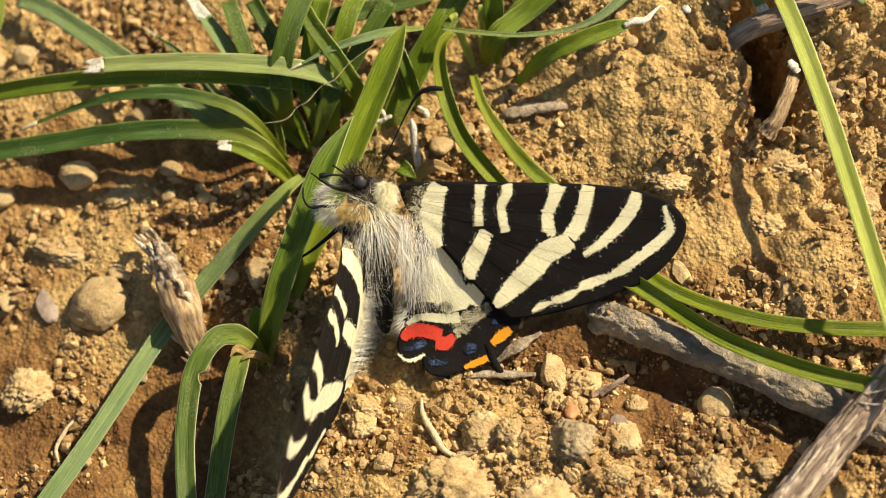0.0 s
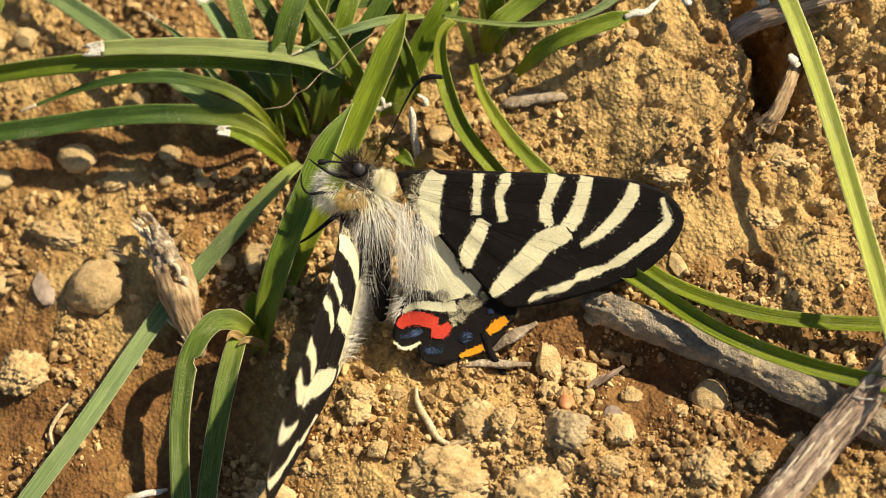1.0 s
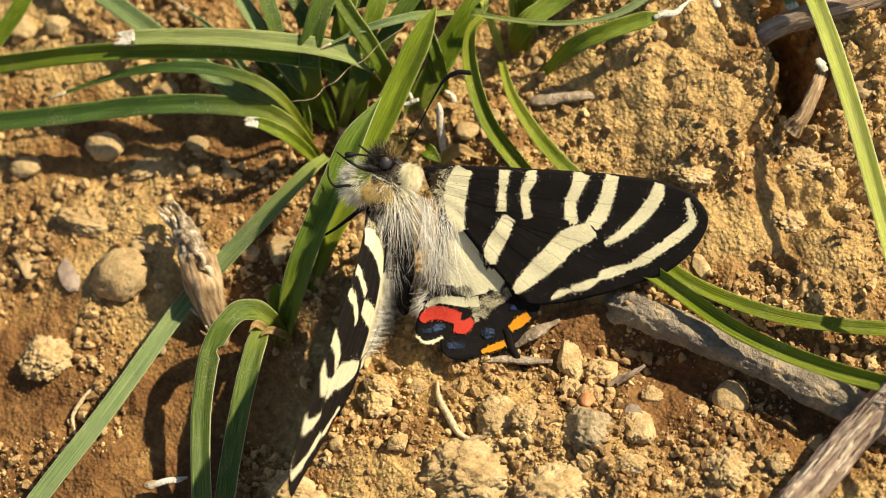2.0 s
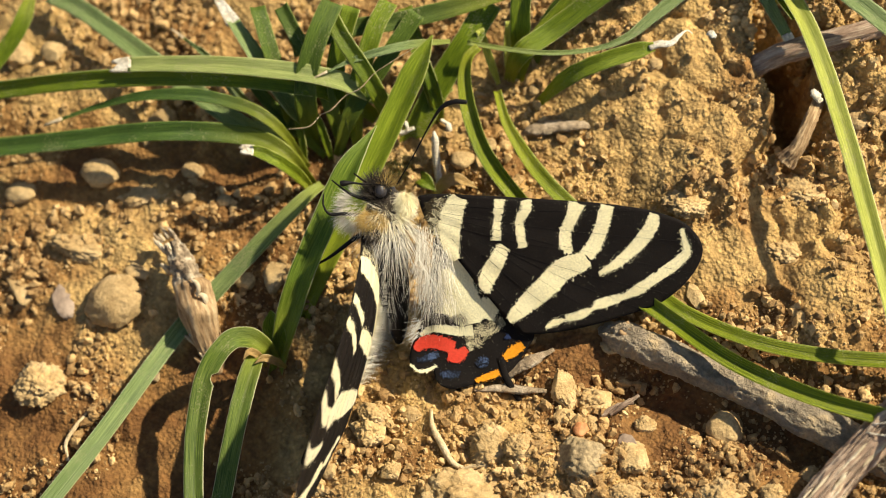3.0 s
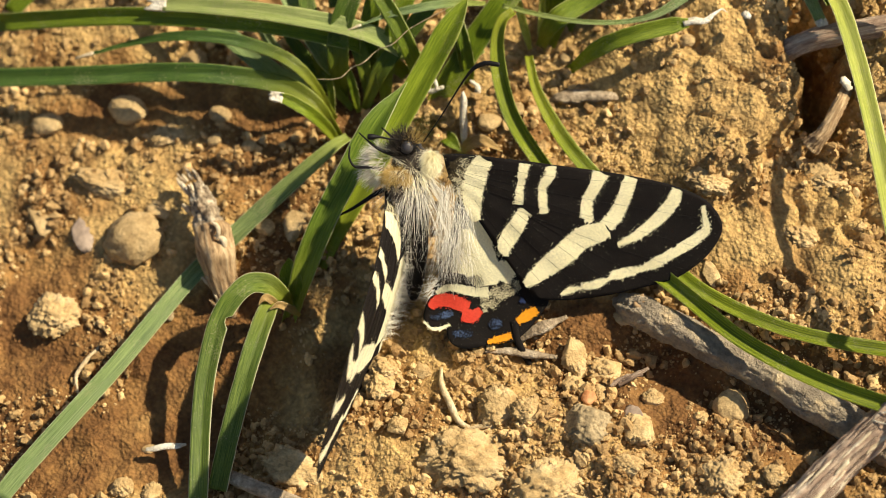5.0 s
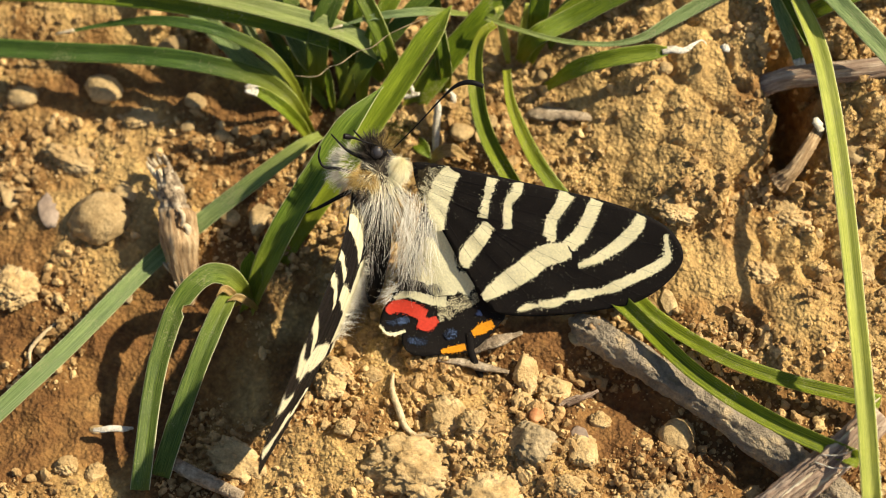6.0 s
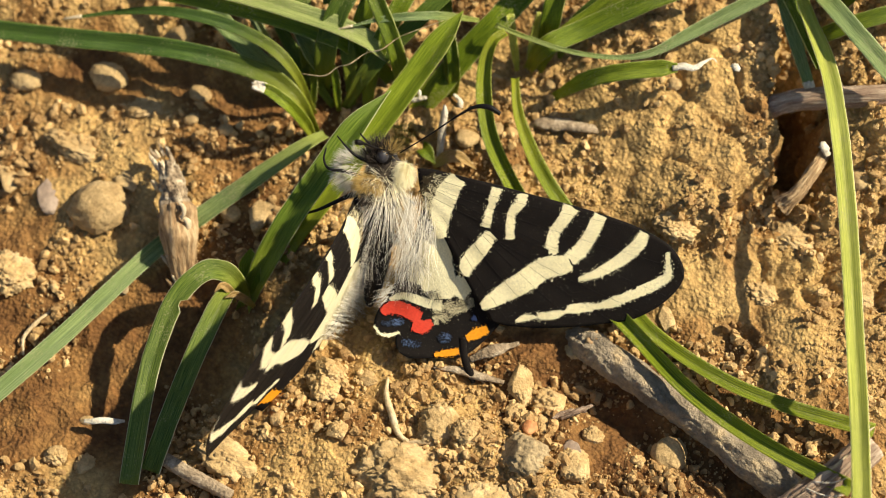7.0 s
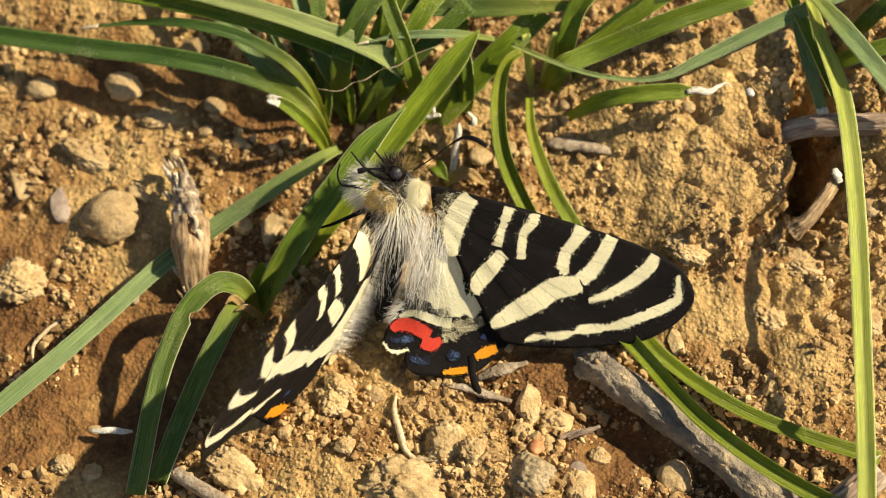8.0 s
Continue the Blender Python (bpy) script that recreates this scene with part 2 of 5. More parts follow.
def dusty_material(name, ground, dust, share):
    """Dark scales thickly sprinkled with pale ones."""
    m, nt, b = nodes_of(name)
    co = object_coords(nt)
    fine = noise_tex(nt, co, 7500.0, 3.0, 0.65)
    broad = noise_tex(nt, co, 520.0, 3.0)
    both = nt.nodes.new("ShaderNodeMath")
    both.operation = "MULTIPLY_ADD"
    nt.links.new(broad, both.inputs[0])
    both.inputs[1].default_value = 0.45
    nt.links.new(fine, both.inputs[2])
    edge = 0.98 - 0.5 * share
    nt.links.new(mix(nt, ramp(nt, both.outputs[0], [(edge - 0.03, (0, 0, 0)), (edge + 0.04, (1, 1, 1))]), ground, dust), b.inputs["Base Color"])
    b.inputs["Roughness"].default_value = 0.85
    b.inputs["Specular IOR Level"].default_value = 0.15
    bump(nt, b, fine, 0.5, 0.00005)
    return m


DUSTY = dusty_material("dusty_cream_scales", (0.010, 0.008, 0.006), (0.62, 0.55, 0.34), 0.5)
BLUE_DUST = dusty_material("dusty_blue_scales", (0.005, 0.006, 0.010), (0.075, 0.115, 0.215), 0.42)
BASAL = scale_material("dusky_basal_scales", (0.022, 0.016, 0.008), (0.06, 0.044, 0.02), 0.85, glint=0.9)
CHITIN, cnt, cb = nodes_of("black_chitin")
cb.inputs["Base Color"].default_value = (0.006, 0.005, 0.005, 1)
cb.inputs["Specular IOR Level"].default_value = 0.2
cb.inputs["Roughness"].default_value = 0.5
bump(cnt, cb, noise_tex(cnt, object_coords(cnt), 3000.0), 0.4, 0.00005)
EYE, ent, eb = nodes_of("eye_surface")
eb.inputs["Base Color"].default_value = (0.045, 0.042, 0.045, 1)
eb.inputs["Roughness"].default_value = 0.42
bump(ent, eb, noise_tex(ent, object_coords(ent), 9000.0, 1.0), 0.3, 0.00003)
CREAM_FELT = two_scale("cream_underfur", (0.62, 0.52, 0.30), (0.80, 0.70, 0.44), (0.90, 0.82, 0.58), 700.0, 5000.0, 0.95, 0.0001, 0.8)
FELT = two_scale("pale_underfur", (0.03, 0.024, 0.018), (0.08, 0.065, 0.05), (0.20, 0.17, 0.12), 700.0, 5000.0, 0.95, 0.0001, 0.8)
MOSS = hair_material("moss_green", (0.05, 0.06, 0.012), (0.16, 0.16, 0.04))
FUR_WHITE = hair_material("white_hair", (0.60, 0.55, 0.43), (0.98, 0.95, 0.85))
FUR_CREAM = hair_material("cream_hair", (0.90, 0.82, 0.54), (1.0, 0.96, 0.74))
FUR_DARK = hair_material("dark_hair", (0.015, 0.012, 0.010), (0.09, 0.07, 0.05))
FUR_TAWNY = hair_material("tawny_hair", (0.42, 0.26, 0.06), (0.78, 0.60, 0.24))

# ---- mesh helpers ----


def to_object(name, bm, material, parent=None, label="", smooth=True):
    me = bpy.data.meshes.new(name)
    bm.to_mesh(me)
    bm.free()
    if smooth:
        me.polygons.foreach_set("use_smooth", [True] * len(me.polygons))
    me.materials.append(material)
    ob = new(name, me)
    if parent is not None:
        ob.parent = parent
    if label:
        ob["label"] = label
    return ob


def part(name, bm, material, parent, label=""):
    return to_object(name, bm, material, parent, label)


def smooth(a, b, x):
    u = min(1.0, max(0.0, (x - a) / (b - a)))
    return u * u * (3 - 2 * u)


def spline(points, steps):
    """Catmull-Rom through tuples of any length; steps samples to each span."""
    p = [np.array(q, float) for q in points]
    p = [2 * p[0] - p[1], *p, 2 * p[-1] - p[-2]]
    out = []
    for i in range(1, len(p) - 2):
        a, b, c, d = p[i - 1], p[i], p[i + 1], p[i + 2]
        for k in range(steps):
            u = k / steps
            out.append(0.5 * (2 * b + (c - a) * u + (2 * a - 5 * b + 4 * c - d) * u * u + (3 * b - a - 3 * c + d) * u ** 3))
    out.append(p[-2])
    return out


def tube(bm, points, sides=10, steps=5, rough=0.0, seed=0, caps=True, flat=1.0, ridge=0.0):
    """A tapered, slightly uneven tube along (x, y, z, radius) in millimetres."""
    rows = spline(points, steps)
    rings, side = [], None
    for i, q in enumerate(rows):
        c = Vector(q[:3])
        way = (Vector(rows[min(i + 1, len(rows) - 1)][:3]) - Vector(rows[max(i - 1, 0)][:3])).normalized()
        if side is None:
            side = way.orthogonal().normalized()
        side = (side - way * side.dot(way)).normalized()
        other = way.cross(side)
        ring = []
        for k in range(sides):
            a = 2 * math.pi * k / sides
            r = max(q[3], 0.01)
            if rough:
                w = Vector((math.cos(a) * 1.9, math.sin(a) * 1.9, i * 0.09 + seed * 7.3))
                r *= 1 + rough * noise.noise(w) + 0.6 * rough * noise.noise(w * 2.7) + 0.35 * rough * noise.noise(w * 7.0)
            if ridge:
                w = Vector((math.cos(a), math.sin(a), 0))
                r *= 1 + ridge * (noise.noise(w * 5 + Vector((0, 0, i * 0.02 + seed))) + 0.7 * noise.noise(w * 11 + Vector((0, 0, i * 0.03 + seed))))
                r *= 1 - 1.6 * ridge * (1 - smooth(0.0, 0.10, abs(noise.noise(w * 2.4 + Vector((3, 3, i * 0.011 + seed))))))
            out = (side * math.cos(a) + other * math.sin(a)) * r
            out.z *= flat
            ring.append(bm.verts.new((c + out) * MM))
        rings.append(ring)
    uvl = bm.loops.layers.uv.verify()
    for i, (a, b) in enumerate(zip(rings, rings[1:])):
        for k in range(sides):
            f = bm.faces.new((a[k], a[(k + 1) % sides], b[(k + 1) % sides], b[k]))
            for lp, (s, t) in zip(f.loops, ((k, i), (k + 1, i), (k + 1, i + 1), (k, i + 1))):
                lp[uvl].uv = (s / sides, t * 0.06 + seed)
    if caps:
        bm.faces.new(list(reversed(rings[0])))
        bm.faces.new(rings[-1])
    return rings


# ---- ground ----


def base_height(x, y):
    return -3 + 0.10 * max(-150.0, min(150.0, x)) + 0.27 * 6.0 * math.log1p(math.exp(min(20.0, (y + 5) / 6.0)))


def height(x, y):
    """The earth's height in millimetres at a place in millimetres."""
    d = math.hypot(x, y)
    near = 1 - smooth(120, 260, d)
    z = base_height(x, y) * near + (1 - near) * 10 if d > 110 else base_height(x, y)
    q = Vector((x, y, 0))
    # a raised crusty clod with a broken edge, and the shaded hollow beside it
    edge = 35.4 + 3.4 * smooth(13, 18, y) + 3.0 * noise.noise(Vector((0, y, 0)) * 0.13 + Vector((2, 0, 0))) + 1.2 * noise.noise(q * 0.45) + 0.6 * noise.noise(q * 1.3)
    clod = smooth(8, 33, x + 0.35 * (y - 20)) * (1 - smooth(edge - 0.5, edge + 0.7, x)) * smooth(2, 14, y) * (1 - smooth(33, 42, y))
    z += clod * (3.4 + 0.9 * noise.noise(q * 0.28) + 0.35 * noise.noise(q * 0.6 + Vector((1, 5, 2))) - 0.3 * (1 - smooth(0.0, 0.25, abs(noise.noise(q * 0.22 + Vector((8, 3, 1)))))) - 0.8 * (1 - smooth(0.0, 0.12, abs(noise.noise(q * 0.13 + Vector((3, 6, 4)))))))
    z -= (10.0 + 5.0 * noise.noise(q * 0.3 + Vector((2, 2, 7)))) * smooth(edge - 0.3, edge + 2.2, x) * (1 - smooth(40.5, 47.5, x + 3.2 * noise.noise(q * 0.33) + 1.2 * noise.noise(q * 0.8))) * smooth(13.5, 19.0, y + 3.5 * noise.noise(q * 0.3)) * (1 - smooth(28, 31, y))
    z += 4.5 * smooth(43, 46.5, x) * smooth(17, 22, y)
    # the hollow washed out below the grey root
    along, off = ((x - 21) * 0.90 - (y + 7) * 0.435), (x - 21) * 0.435 + (y + 7) * 0.90
    z -= 2.6 * math.exp(-((off + 3.2) / 2.6) ** 2) * smooth(-6, 2, along) * (1 - smooth(24, 34, along))
    # gully left of the insect and crumb heap in front of it
    z -= 2.2 * math.exp(-((x + 27) / 12) ** 2 - ((y + 17) / 10) ** 2)
    z += 1.6 * math.exp(-((x - 8) / 15) ** 2 - ((y + 21) / 6) ** 2)
    big = noise.noise(q * 0.075) * 1.3 + noise.noise(q * 0.19 + Vector((5, 2, 1))) * 0.9
    z += big * (1 - smooth(90, 220, d))
    if d < 130:
        grit = (0.35 + 0.65 * smooth(-0.25, 0.3, noise.noise(q * 0.11 + Vector((7, 7, 2))))) * (1 - 0.6 * clod) * (1 - 0.55 * math.exp(-((x + 36) / 17) ** 2 - ((y + 13) / 14) ** 2)) * (1 - 0.25 * math.exp(-((x + 40) / 17) ** 2 - ((y - 14) / 11) ** 2))
        w = q + Vector((noise.noise(q * 0.6), noise.noise(q * 0.6 + Vector((3, 3, 3))), 0)) * 0.8
        c1 = noise.voronoi(w * 0.55)[0]
        c2 = noise.voronoi(w * 1.25)[0]
        z += clod * (0.22 * noise.noise(q * 1.0 + Vector((2, 8, 3))) + 0.18 * noise.noise(q * 2.2) + 0.12 * noise.noise(q * 4.6))
        z += clod * (0.28 * noise.noise(q * 0.5 + Vector((1, 7, 7))) + 0.30 * abs(noise.noise(q * 0.9 + Vector((5, 5, 5)))) + 0.16 * noise.noise(q * 3.1))
        bank = smooth(36, 41, x) * smooth(-2, 6, y) * (1 - smooth(40, 50, y))
        c0 = noise.voronoi(w * 0.27 + Vector((1, 2, 0)))[0]
        z += bank * (3.6 * (c0[1] - c0[0]) - 1.5 + 1.4 * noise.noise(q * 0.35 + Vector((6, 2, 8))))
        z += 0.45 * noise.noise(q * 0.5 + Vector((9, 1, 4))) + grit * (0.95 * (0.55 - c1[0]) + 0.60 * (0.5 - c2[0]) + 0.36 * noise.noise(q * 1.9) + 0.22 * noise.noise(q * 4.3))
    return z


def axis(lo, hi, step, reach):
    """Even steps in the middle, growing steps out to the horizon."""
    a = list(np.arange(lo, hi + step / 2, step))
    s, left, right_side = step, [lo], [hi]
    while right_side[-1] < reach:
        s *= 1.35
        right_side.append(right_side[-1] + s)
        left.append(left[-1] - s)
    return left[:0:-1] + a + right_side[1:]


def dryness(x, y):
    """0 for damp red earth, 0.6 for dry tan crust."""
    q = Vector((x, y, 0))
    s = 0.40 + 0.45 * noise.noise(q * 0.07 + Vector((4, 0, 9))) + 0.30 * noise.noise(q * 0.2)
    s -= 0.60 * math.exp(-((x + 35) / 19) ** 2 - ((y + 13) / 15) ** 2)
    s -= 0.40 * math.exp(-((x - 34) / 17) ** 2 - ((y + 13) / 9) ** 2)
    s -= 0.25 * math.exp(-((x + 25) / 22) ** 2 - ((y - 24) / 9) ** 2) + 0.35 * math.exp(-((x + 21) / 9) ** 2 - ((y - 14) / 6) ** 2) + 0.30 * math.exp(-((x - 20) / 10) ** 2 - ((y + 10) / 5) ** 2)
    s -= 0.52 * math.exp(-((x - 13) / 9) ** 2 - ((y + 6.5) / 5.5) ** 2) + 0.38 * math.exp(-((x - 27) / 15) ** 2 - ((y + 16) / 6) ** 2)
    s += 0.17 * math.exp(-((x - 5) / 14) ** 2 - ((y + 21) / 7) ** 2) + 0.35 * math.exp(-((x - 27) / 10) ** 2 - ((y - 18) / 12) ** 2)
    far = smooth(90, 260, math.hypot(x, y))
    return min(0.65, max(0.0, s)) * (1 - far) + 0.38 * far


def build_ground():
    xs, ys = axis(-62, 66, 0.30, 3e5), axis(-44, 78, 0.30, 3e5)
    verts = [(x * MM, y * MM, (height(x, y) if abs(x) < 400 and abs(y) < 400 else 10.0 + 40 * noise.noise(Vector((x, y, 0)) * 0.001)) * MM) for y in ys for x in xs]
    nx = len(xs)
    faces = [(j * nx + i, j * nx + i + 1, (j + 1) * nx + i + 1, (j + 1) * nx + i) for j in range(len(ys) - 1) for i in range(nx - 1)]
    me = bpy.data.meshes.new("ground")
    me.from_pydata(verts, [], faces)
    me.polygons.foreach_set("use_smooth", [True] * len(faces))
    me.materials.append(SOIL)
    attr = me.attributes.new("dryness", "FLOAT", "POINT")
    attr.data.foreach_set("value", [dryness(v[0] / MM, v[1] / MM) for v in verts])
    tagged(new("ground", me), "bare crumbly red-brown soil with dry tan crust", "ground", kind="structure")


build_ground()

# ---- grass tufts ----


def tuft(label, x, y):
    ob = new("grass_tuft")
    ob.location = (x * MM, y * MM, height(x, y) * MM)
    return tagged(ob, label, "grass tuft", group="tufts of strappy grass")


BLADE_SEED = [0]


def blade(owner, kind, width, tip, points, notch=0.0, fold=0.0):
    """A strap leaf: gutter-shaped cross-section with raised veins, its own thickness, a tapering or cut end."""
    BLADE_SEED[0] += 1
    rng = random.Random(BLADE_SEED[0])
    rows = spline(points, 8)
    n = len(rows)
    across = 8
    fold = fold or rng.uniform(0.24, 0.40)
    bm = bmesh.new()
    uvl = bm.loops.layers.uv.new("UVMap")
    top, low, coord = [], [], {}
    twist0, twist1 = rng.uniform(-0.25, 0.25), rng.uniform(-0.5, 0.5)
    for i, q in enumerate(rows):
        c = Vector(q)
        way = (Vector(rows[min(i + 1, n - 1)]) - Vector(rows[max(i - 1, 0)])).normalized()
        side = way.cross(Vector((0.05, -0.35, 0.93)))
        if side.length < 0.2:
            side = way.cross(Vector((0, -1, 0)))
        side.normalize()
        up = side.cross(way).normalized()
        u = i / (n - 1)
        tw = twist0 + (twist1 - twist0) * u
        side, up = side * math.cos(tw) + up * math.sin(tw), up * math.cos(tw) - side * math.sin(tw)
        w = width * (1.0 if tip == "wide" else 0.55 + 0.45 * smooth(0, 0.3, u))
        if tip == "point":
            w *= (1 - smooth(0.55, 1.0, u)) ** 0.75 * 0.96 + 0.04
        elif tip == "short":
            w *= max(0.02, 1 - smooth(0.74, 1.02, u)) ** 0.8
        elif tip == "blunt":
            w *= math.sqrt(max(0.004, 1 - smooth(0.72, 1.0, u)))
        elif tip == "dry":
            w *= 1 - 0.75 * smooth(0.55, 1.0, u)
        elif tip in ("cut", "cutlong"):
            w *= 1 - 0.18 * smooth(0.6, 1.0, u)
        elif tip == "wither":
            w *= 1 - 0.45 * smooth(0.75, 1.0, u)
        elif tip == "wide":
            w *= 0.34 + 0.66 * smooth(0.35, 0.75, u)
        a, b = [], []
        for k in range(across + 1):
            s = k / across * 2 - 1
            rib = 0.035 * width * (math.cos(s * 4 * math.pi) * 0.5) - (0.06 * width if abs(s) < 0.1 else 0)
            jag = rng.uniform(-0.12, 0.12) if tip in ("cut", "cutlong", "dry") and i == n - 1 else 0.0
            wob = 0.03 * width * noise.noise(Vector((u * 9, s, BLADE_SEED[0])))
            p = c + side * (s * w / 2 * (1 + 0.05 * noise.noise(Vector((u * 14, BLADE_SEED[0], s))))) + up * (fold * w * abs(s) ** 1.25 * 0.5 + rib * 0.5 * w / width + wob) + way * jag * width
            if notch and s < -0.2:
                p += side * (0.30 * w * (-s) * (1 - smooth(0.006, 0.016, abs(u - notch))))
            v1, v2 = bm.verts.new(p * MM), bm.verts.new((p - up * 0.16) * MM)
            coord[v1] = coord[v2] = (k / across, u * 10)
            a.append(v1)
            b.append(v2)
        top.append(a)
        low.append(b)
    for i in range(n - 1):
        for k in range(across):
            bm.faces.new((top[i][k], top[i][k + 1], top[i + 1][k + 1], top[i + 1][k]))
            bm.faces.new((low[i][k + 1], low[i][k], low[i + 1][k], low[i + 1][k + 1]))
        for k, s in ((0, 1), (across, -1)):
            f = (top[i][k], top[i + 1][k], low[i + 1][k], low[i][k])
            bm.faces.new(f if s > 0 else f[::-1])
    for i in (0, n - 1):
        for k in range(across):
            f = (top[i][k], low[i][k], low[i][k + 1], top[i][k + 1])
            bm.faces.new(f if i == 0 else f[::-1])
    for f in bm.faces:
        for lp in f.loops:
            lp[uvl].uv = coord[lp.vert]
    bmesh.ops.recalc_face_normals(bm, faces=bm.faces)
    bm.transform(Matrix.Translation(-owner.location))
    leaf = part("blade", bm, LEAVES[kind], owner)
    if tip == "wither":
        # the end dried to a twisted white thread
        e, d = Vector(rows[-1]), (Vector(rows[-1]) - Vector(rows[-4])).normalized()
        end = bmesh.new()
        line = [e - d * 0.6, e + d * 0.7 + Vector((0, 0.1, 0.1)), e + d * 1.9 + Vector((0, -0.15, 0.1)), e + d * 2.9 + Vector((0, 0.5, 0.2)), e + d * 3.9 + Vector((0, 1.1, 0.1)), e + d * 4.6 + Vector((0, 0.6, -0.1))]
        tube(end, [(*p, r) for p, r in zip(line, (0.46, 0.46, 0.34, 0.22, 0.11, 0.05))], sides=12, steps=5, rough=0.4, seed=BLADE_SEED[0], flat=0.5)
        end.transform(Matrix.Translation(-owner.location))
        part("dry_tip", end, WHITE_STRAW, leaf, "withered white leaf tip")
    if tip in ("cut", "cutlong", "dry"):
        # the bleached, frayed end
        e, d = Vector(rows[-1]), (Vector(rows[-1]) - Vector(rows[-4])).normalized()
        side = d.cross(Vector((0, -0.35, 0.93))).normalized()
        w = width * (0.2 if tip == "dry" else 0.82)
        end = bmesh.new()
        length = width * {"cut": 1.45, "cutlong": 2.6, "dry": 1.6}[tip]
        grid = []
        for i in range(6):
            row = []
            for k in range(13):
                s = k / 6 - 1
                fray = (noise.noise(Vector((k * 0.33, BLADE_SEED[0] * 3.1, 0))) * 0.8 + noise.noise(Vector((k * 1.1, BLADE_SEED[0] * 1.7, 4))) * 0.3 - 0.1) * width * 0.6 * (i / 5) ** 2
                shrink = 1.25 - 0.12 * i if tip == "dry" else 1.04 - (0.10 if tip == "cutlong" else 0.045) * i + rng.uniform(-0.04, 0.04)
                p = e - d * (width * 0.15) + d * (length * i / 5 * (1 if tip == "dry" else 0.75) + fray) + side * (s * w / 2 * shrink) + Vector((0, 0, 0.10 + 0.12 * fold * w * abs(s)))
                row.append((end.verts.new(p * MM), end.verts.new((p - Vector((0, 0, 0.24))) * MM)))
            grid.append(row)
        for i in range(5):
            for k in range(12):
                end.faces.new((grid[i][k][0], grid[i][k + 1][0], grid[i + 1][k + 1][0], grid[i + 1][k][0]))
                end.faces.new((grid[i][k + 1][1], grid[i][k][1], grid[i + 1][k][1], grid[i + 1][k + 1][1]))
            for k in (0, 12):
                end.faces.new((grid[i][k][0], grid[i + 1][k][0], grid[i + 1][k][1], grid[i][k][1]))
        for k in range(12):
            end.faces.new((grid[5][k][0], grid[5][k + 1][0], grid[5][k + 1][1], grid[5][k][1]))
            end.faces.new((grid[0][k][0], grid[0][k + 1][0], grid[0][k + 1][1], grid[0][k][1]))
        bmesh.ops.recalc_face_normals(end, faces=end.faces)
        end.transform(Matrix.Translation(-owner.location))
        part("dry_tip", end, STRAW if tip == "dry" else WHITE_STRAW, leaf, "bleached dry leaf tip")
    return leaf


tuft_main = tuft("green strappy grass tuft with cut bleached leaf tips", -10.0, 20.0)
tuft_low = tuft("small grass shoot with arching green leaves", -19.7, -3.6)
tuft_right = tuft("green grass tuft with yellowish stems at its base", 9.0, 28.0)
tuft_far = tuft("yellow-green grass tuft with one tall sunlit blade", 47.0, 34.0)
tuft_edge = tuft("green grass blade at the far edge of the bare soil", -48.0, 42.0)
blade(tuft_edge, 'leaf', 2.0, 'none', [(-48.0, 42.1, 10.9), (-49.4, 37.9, 9.7), (-51.8, 35.3, 7.7), (-55.6, 32.1, 5.5)])
blade(tuft_far, 'yellow', 2.1, 'none', [(36.7, 44.2, 18.9), (40.2, 33.6, 18.7), (43.5, 27.0, 17.1), (45.2, 20.4, 16.3), (47.0, 11.2, 14.6), (49.0, -1.6, 11.9), (50.5, -14.6, 10.6), (51.3, -27.6, 10.8)])
blade(tuft_far, 'pale', 2.2, 'none', [(38.0, 38.5, 20.5), (43.1, 33.0, 20.6), (48.0, 28.2, 19.8), (53.5, 23.4, 18.0)])
blade(tuft_far, 'pale', 1.6, 'cut', [(36.2, 41.4, 17.1), (38.1, 35.4, 16.7), (39.9, 30.8, 15.7), (42.1, 26.6, 13.7)])
blade(tuft_far, 'leaf', 1.6, 'none', [(35.0, 41.3, 18.0), (39.0, 34.3, 17.5), (42.9, 26.7, 16.9)])
blade(tuft_far, 'leaf', 2.0, 'none', [(41.2, 33.1, 11.4), (44.3, 33.0, 15.7), (48.9, 34.1, 18.4), (55.2, 36.2, 19.6)])
blade(tuft_far, 'dark', 2.0, 'none', [(44.8, 37.0, 12.8), (45.5, 37.0, 17.9), (47.9, 38.2, 21.5), (51.2, 40.8, 23.5)])
blade(tuft_low, 'margin', 2.4, 'none', [(-19.3, -4.1, -2.7), (-20.0, -3.8, 0.3), (-21.9, -3.3, 2.2), (-24.2, -4.2, 2.8), (-26.6, -7.4, 1.7), (-27.9, -12.1, -0.4), (-28.4, -17.5, -2.2), (-28.2, -28.1, -4.8)], notch=0.58)
blade(tuft_low, 'margin', 2.4, 'none', [(-20.6, -3.9, -0.8), (-21.4, -5.9, 0.9), (-22.8, -11.4, 0.7), (-24.2, -16.8, -1.2), (-25.4, -22.0, -3.4), (-26.2, -26.1, -5.1)])
blade(tuft_low, 'yleaf', 2.6, 'blunt', [(-19.0, -4.4, -3.7), (-19.1, -2.4, -0.4), (-19.4, 0.2, 2.0)])
blade(tuft_low, 'papery', 0.9, 'point', [(-18.0, -5.4, -1.6), (-19.0, -5.6, 0.4), (-20.2, -5.7, 1.5), (-21.3, -6.3, 1.3)])
blade(tuft_low, 'papery', 0.9, 'point', [(-20.4, -5.0, -2.0), (-20.9, -4.9, 0.6), (-21.8, -5.0, 1.9), (-22.6, -5.9, 1.6)])
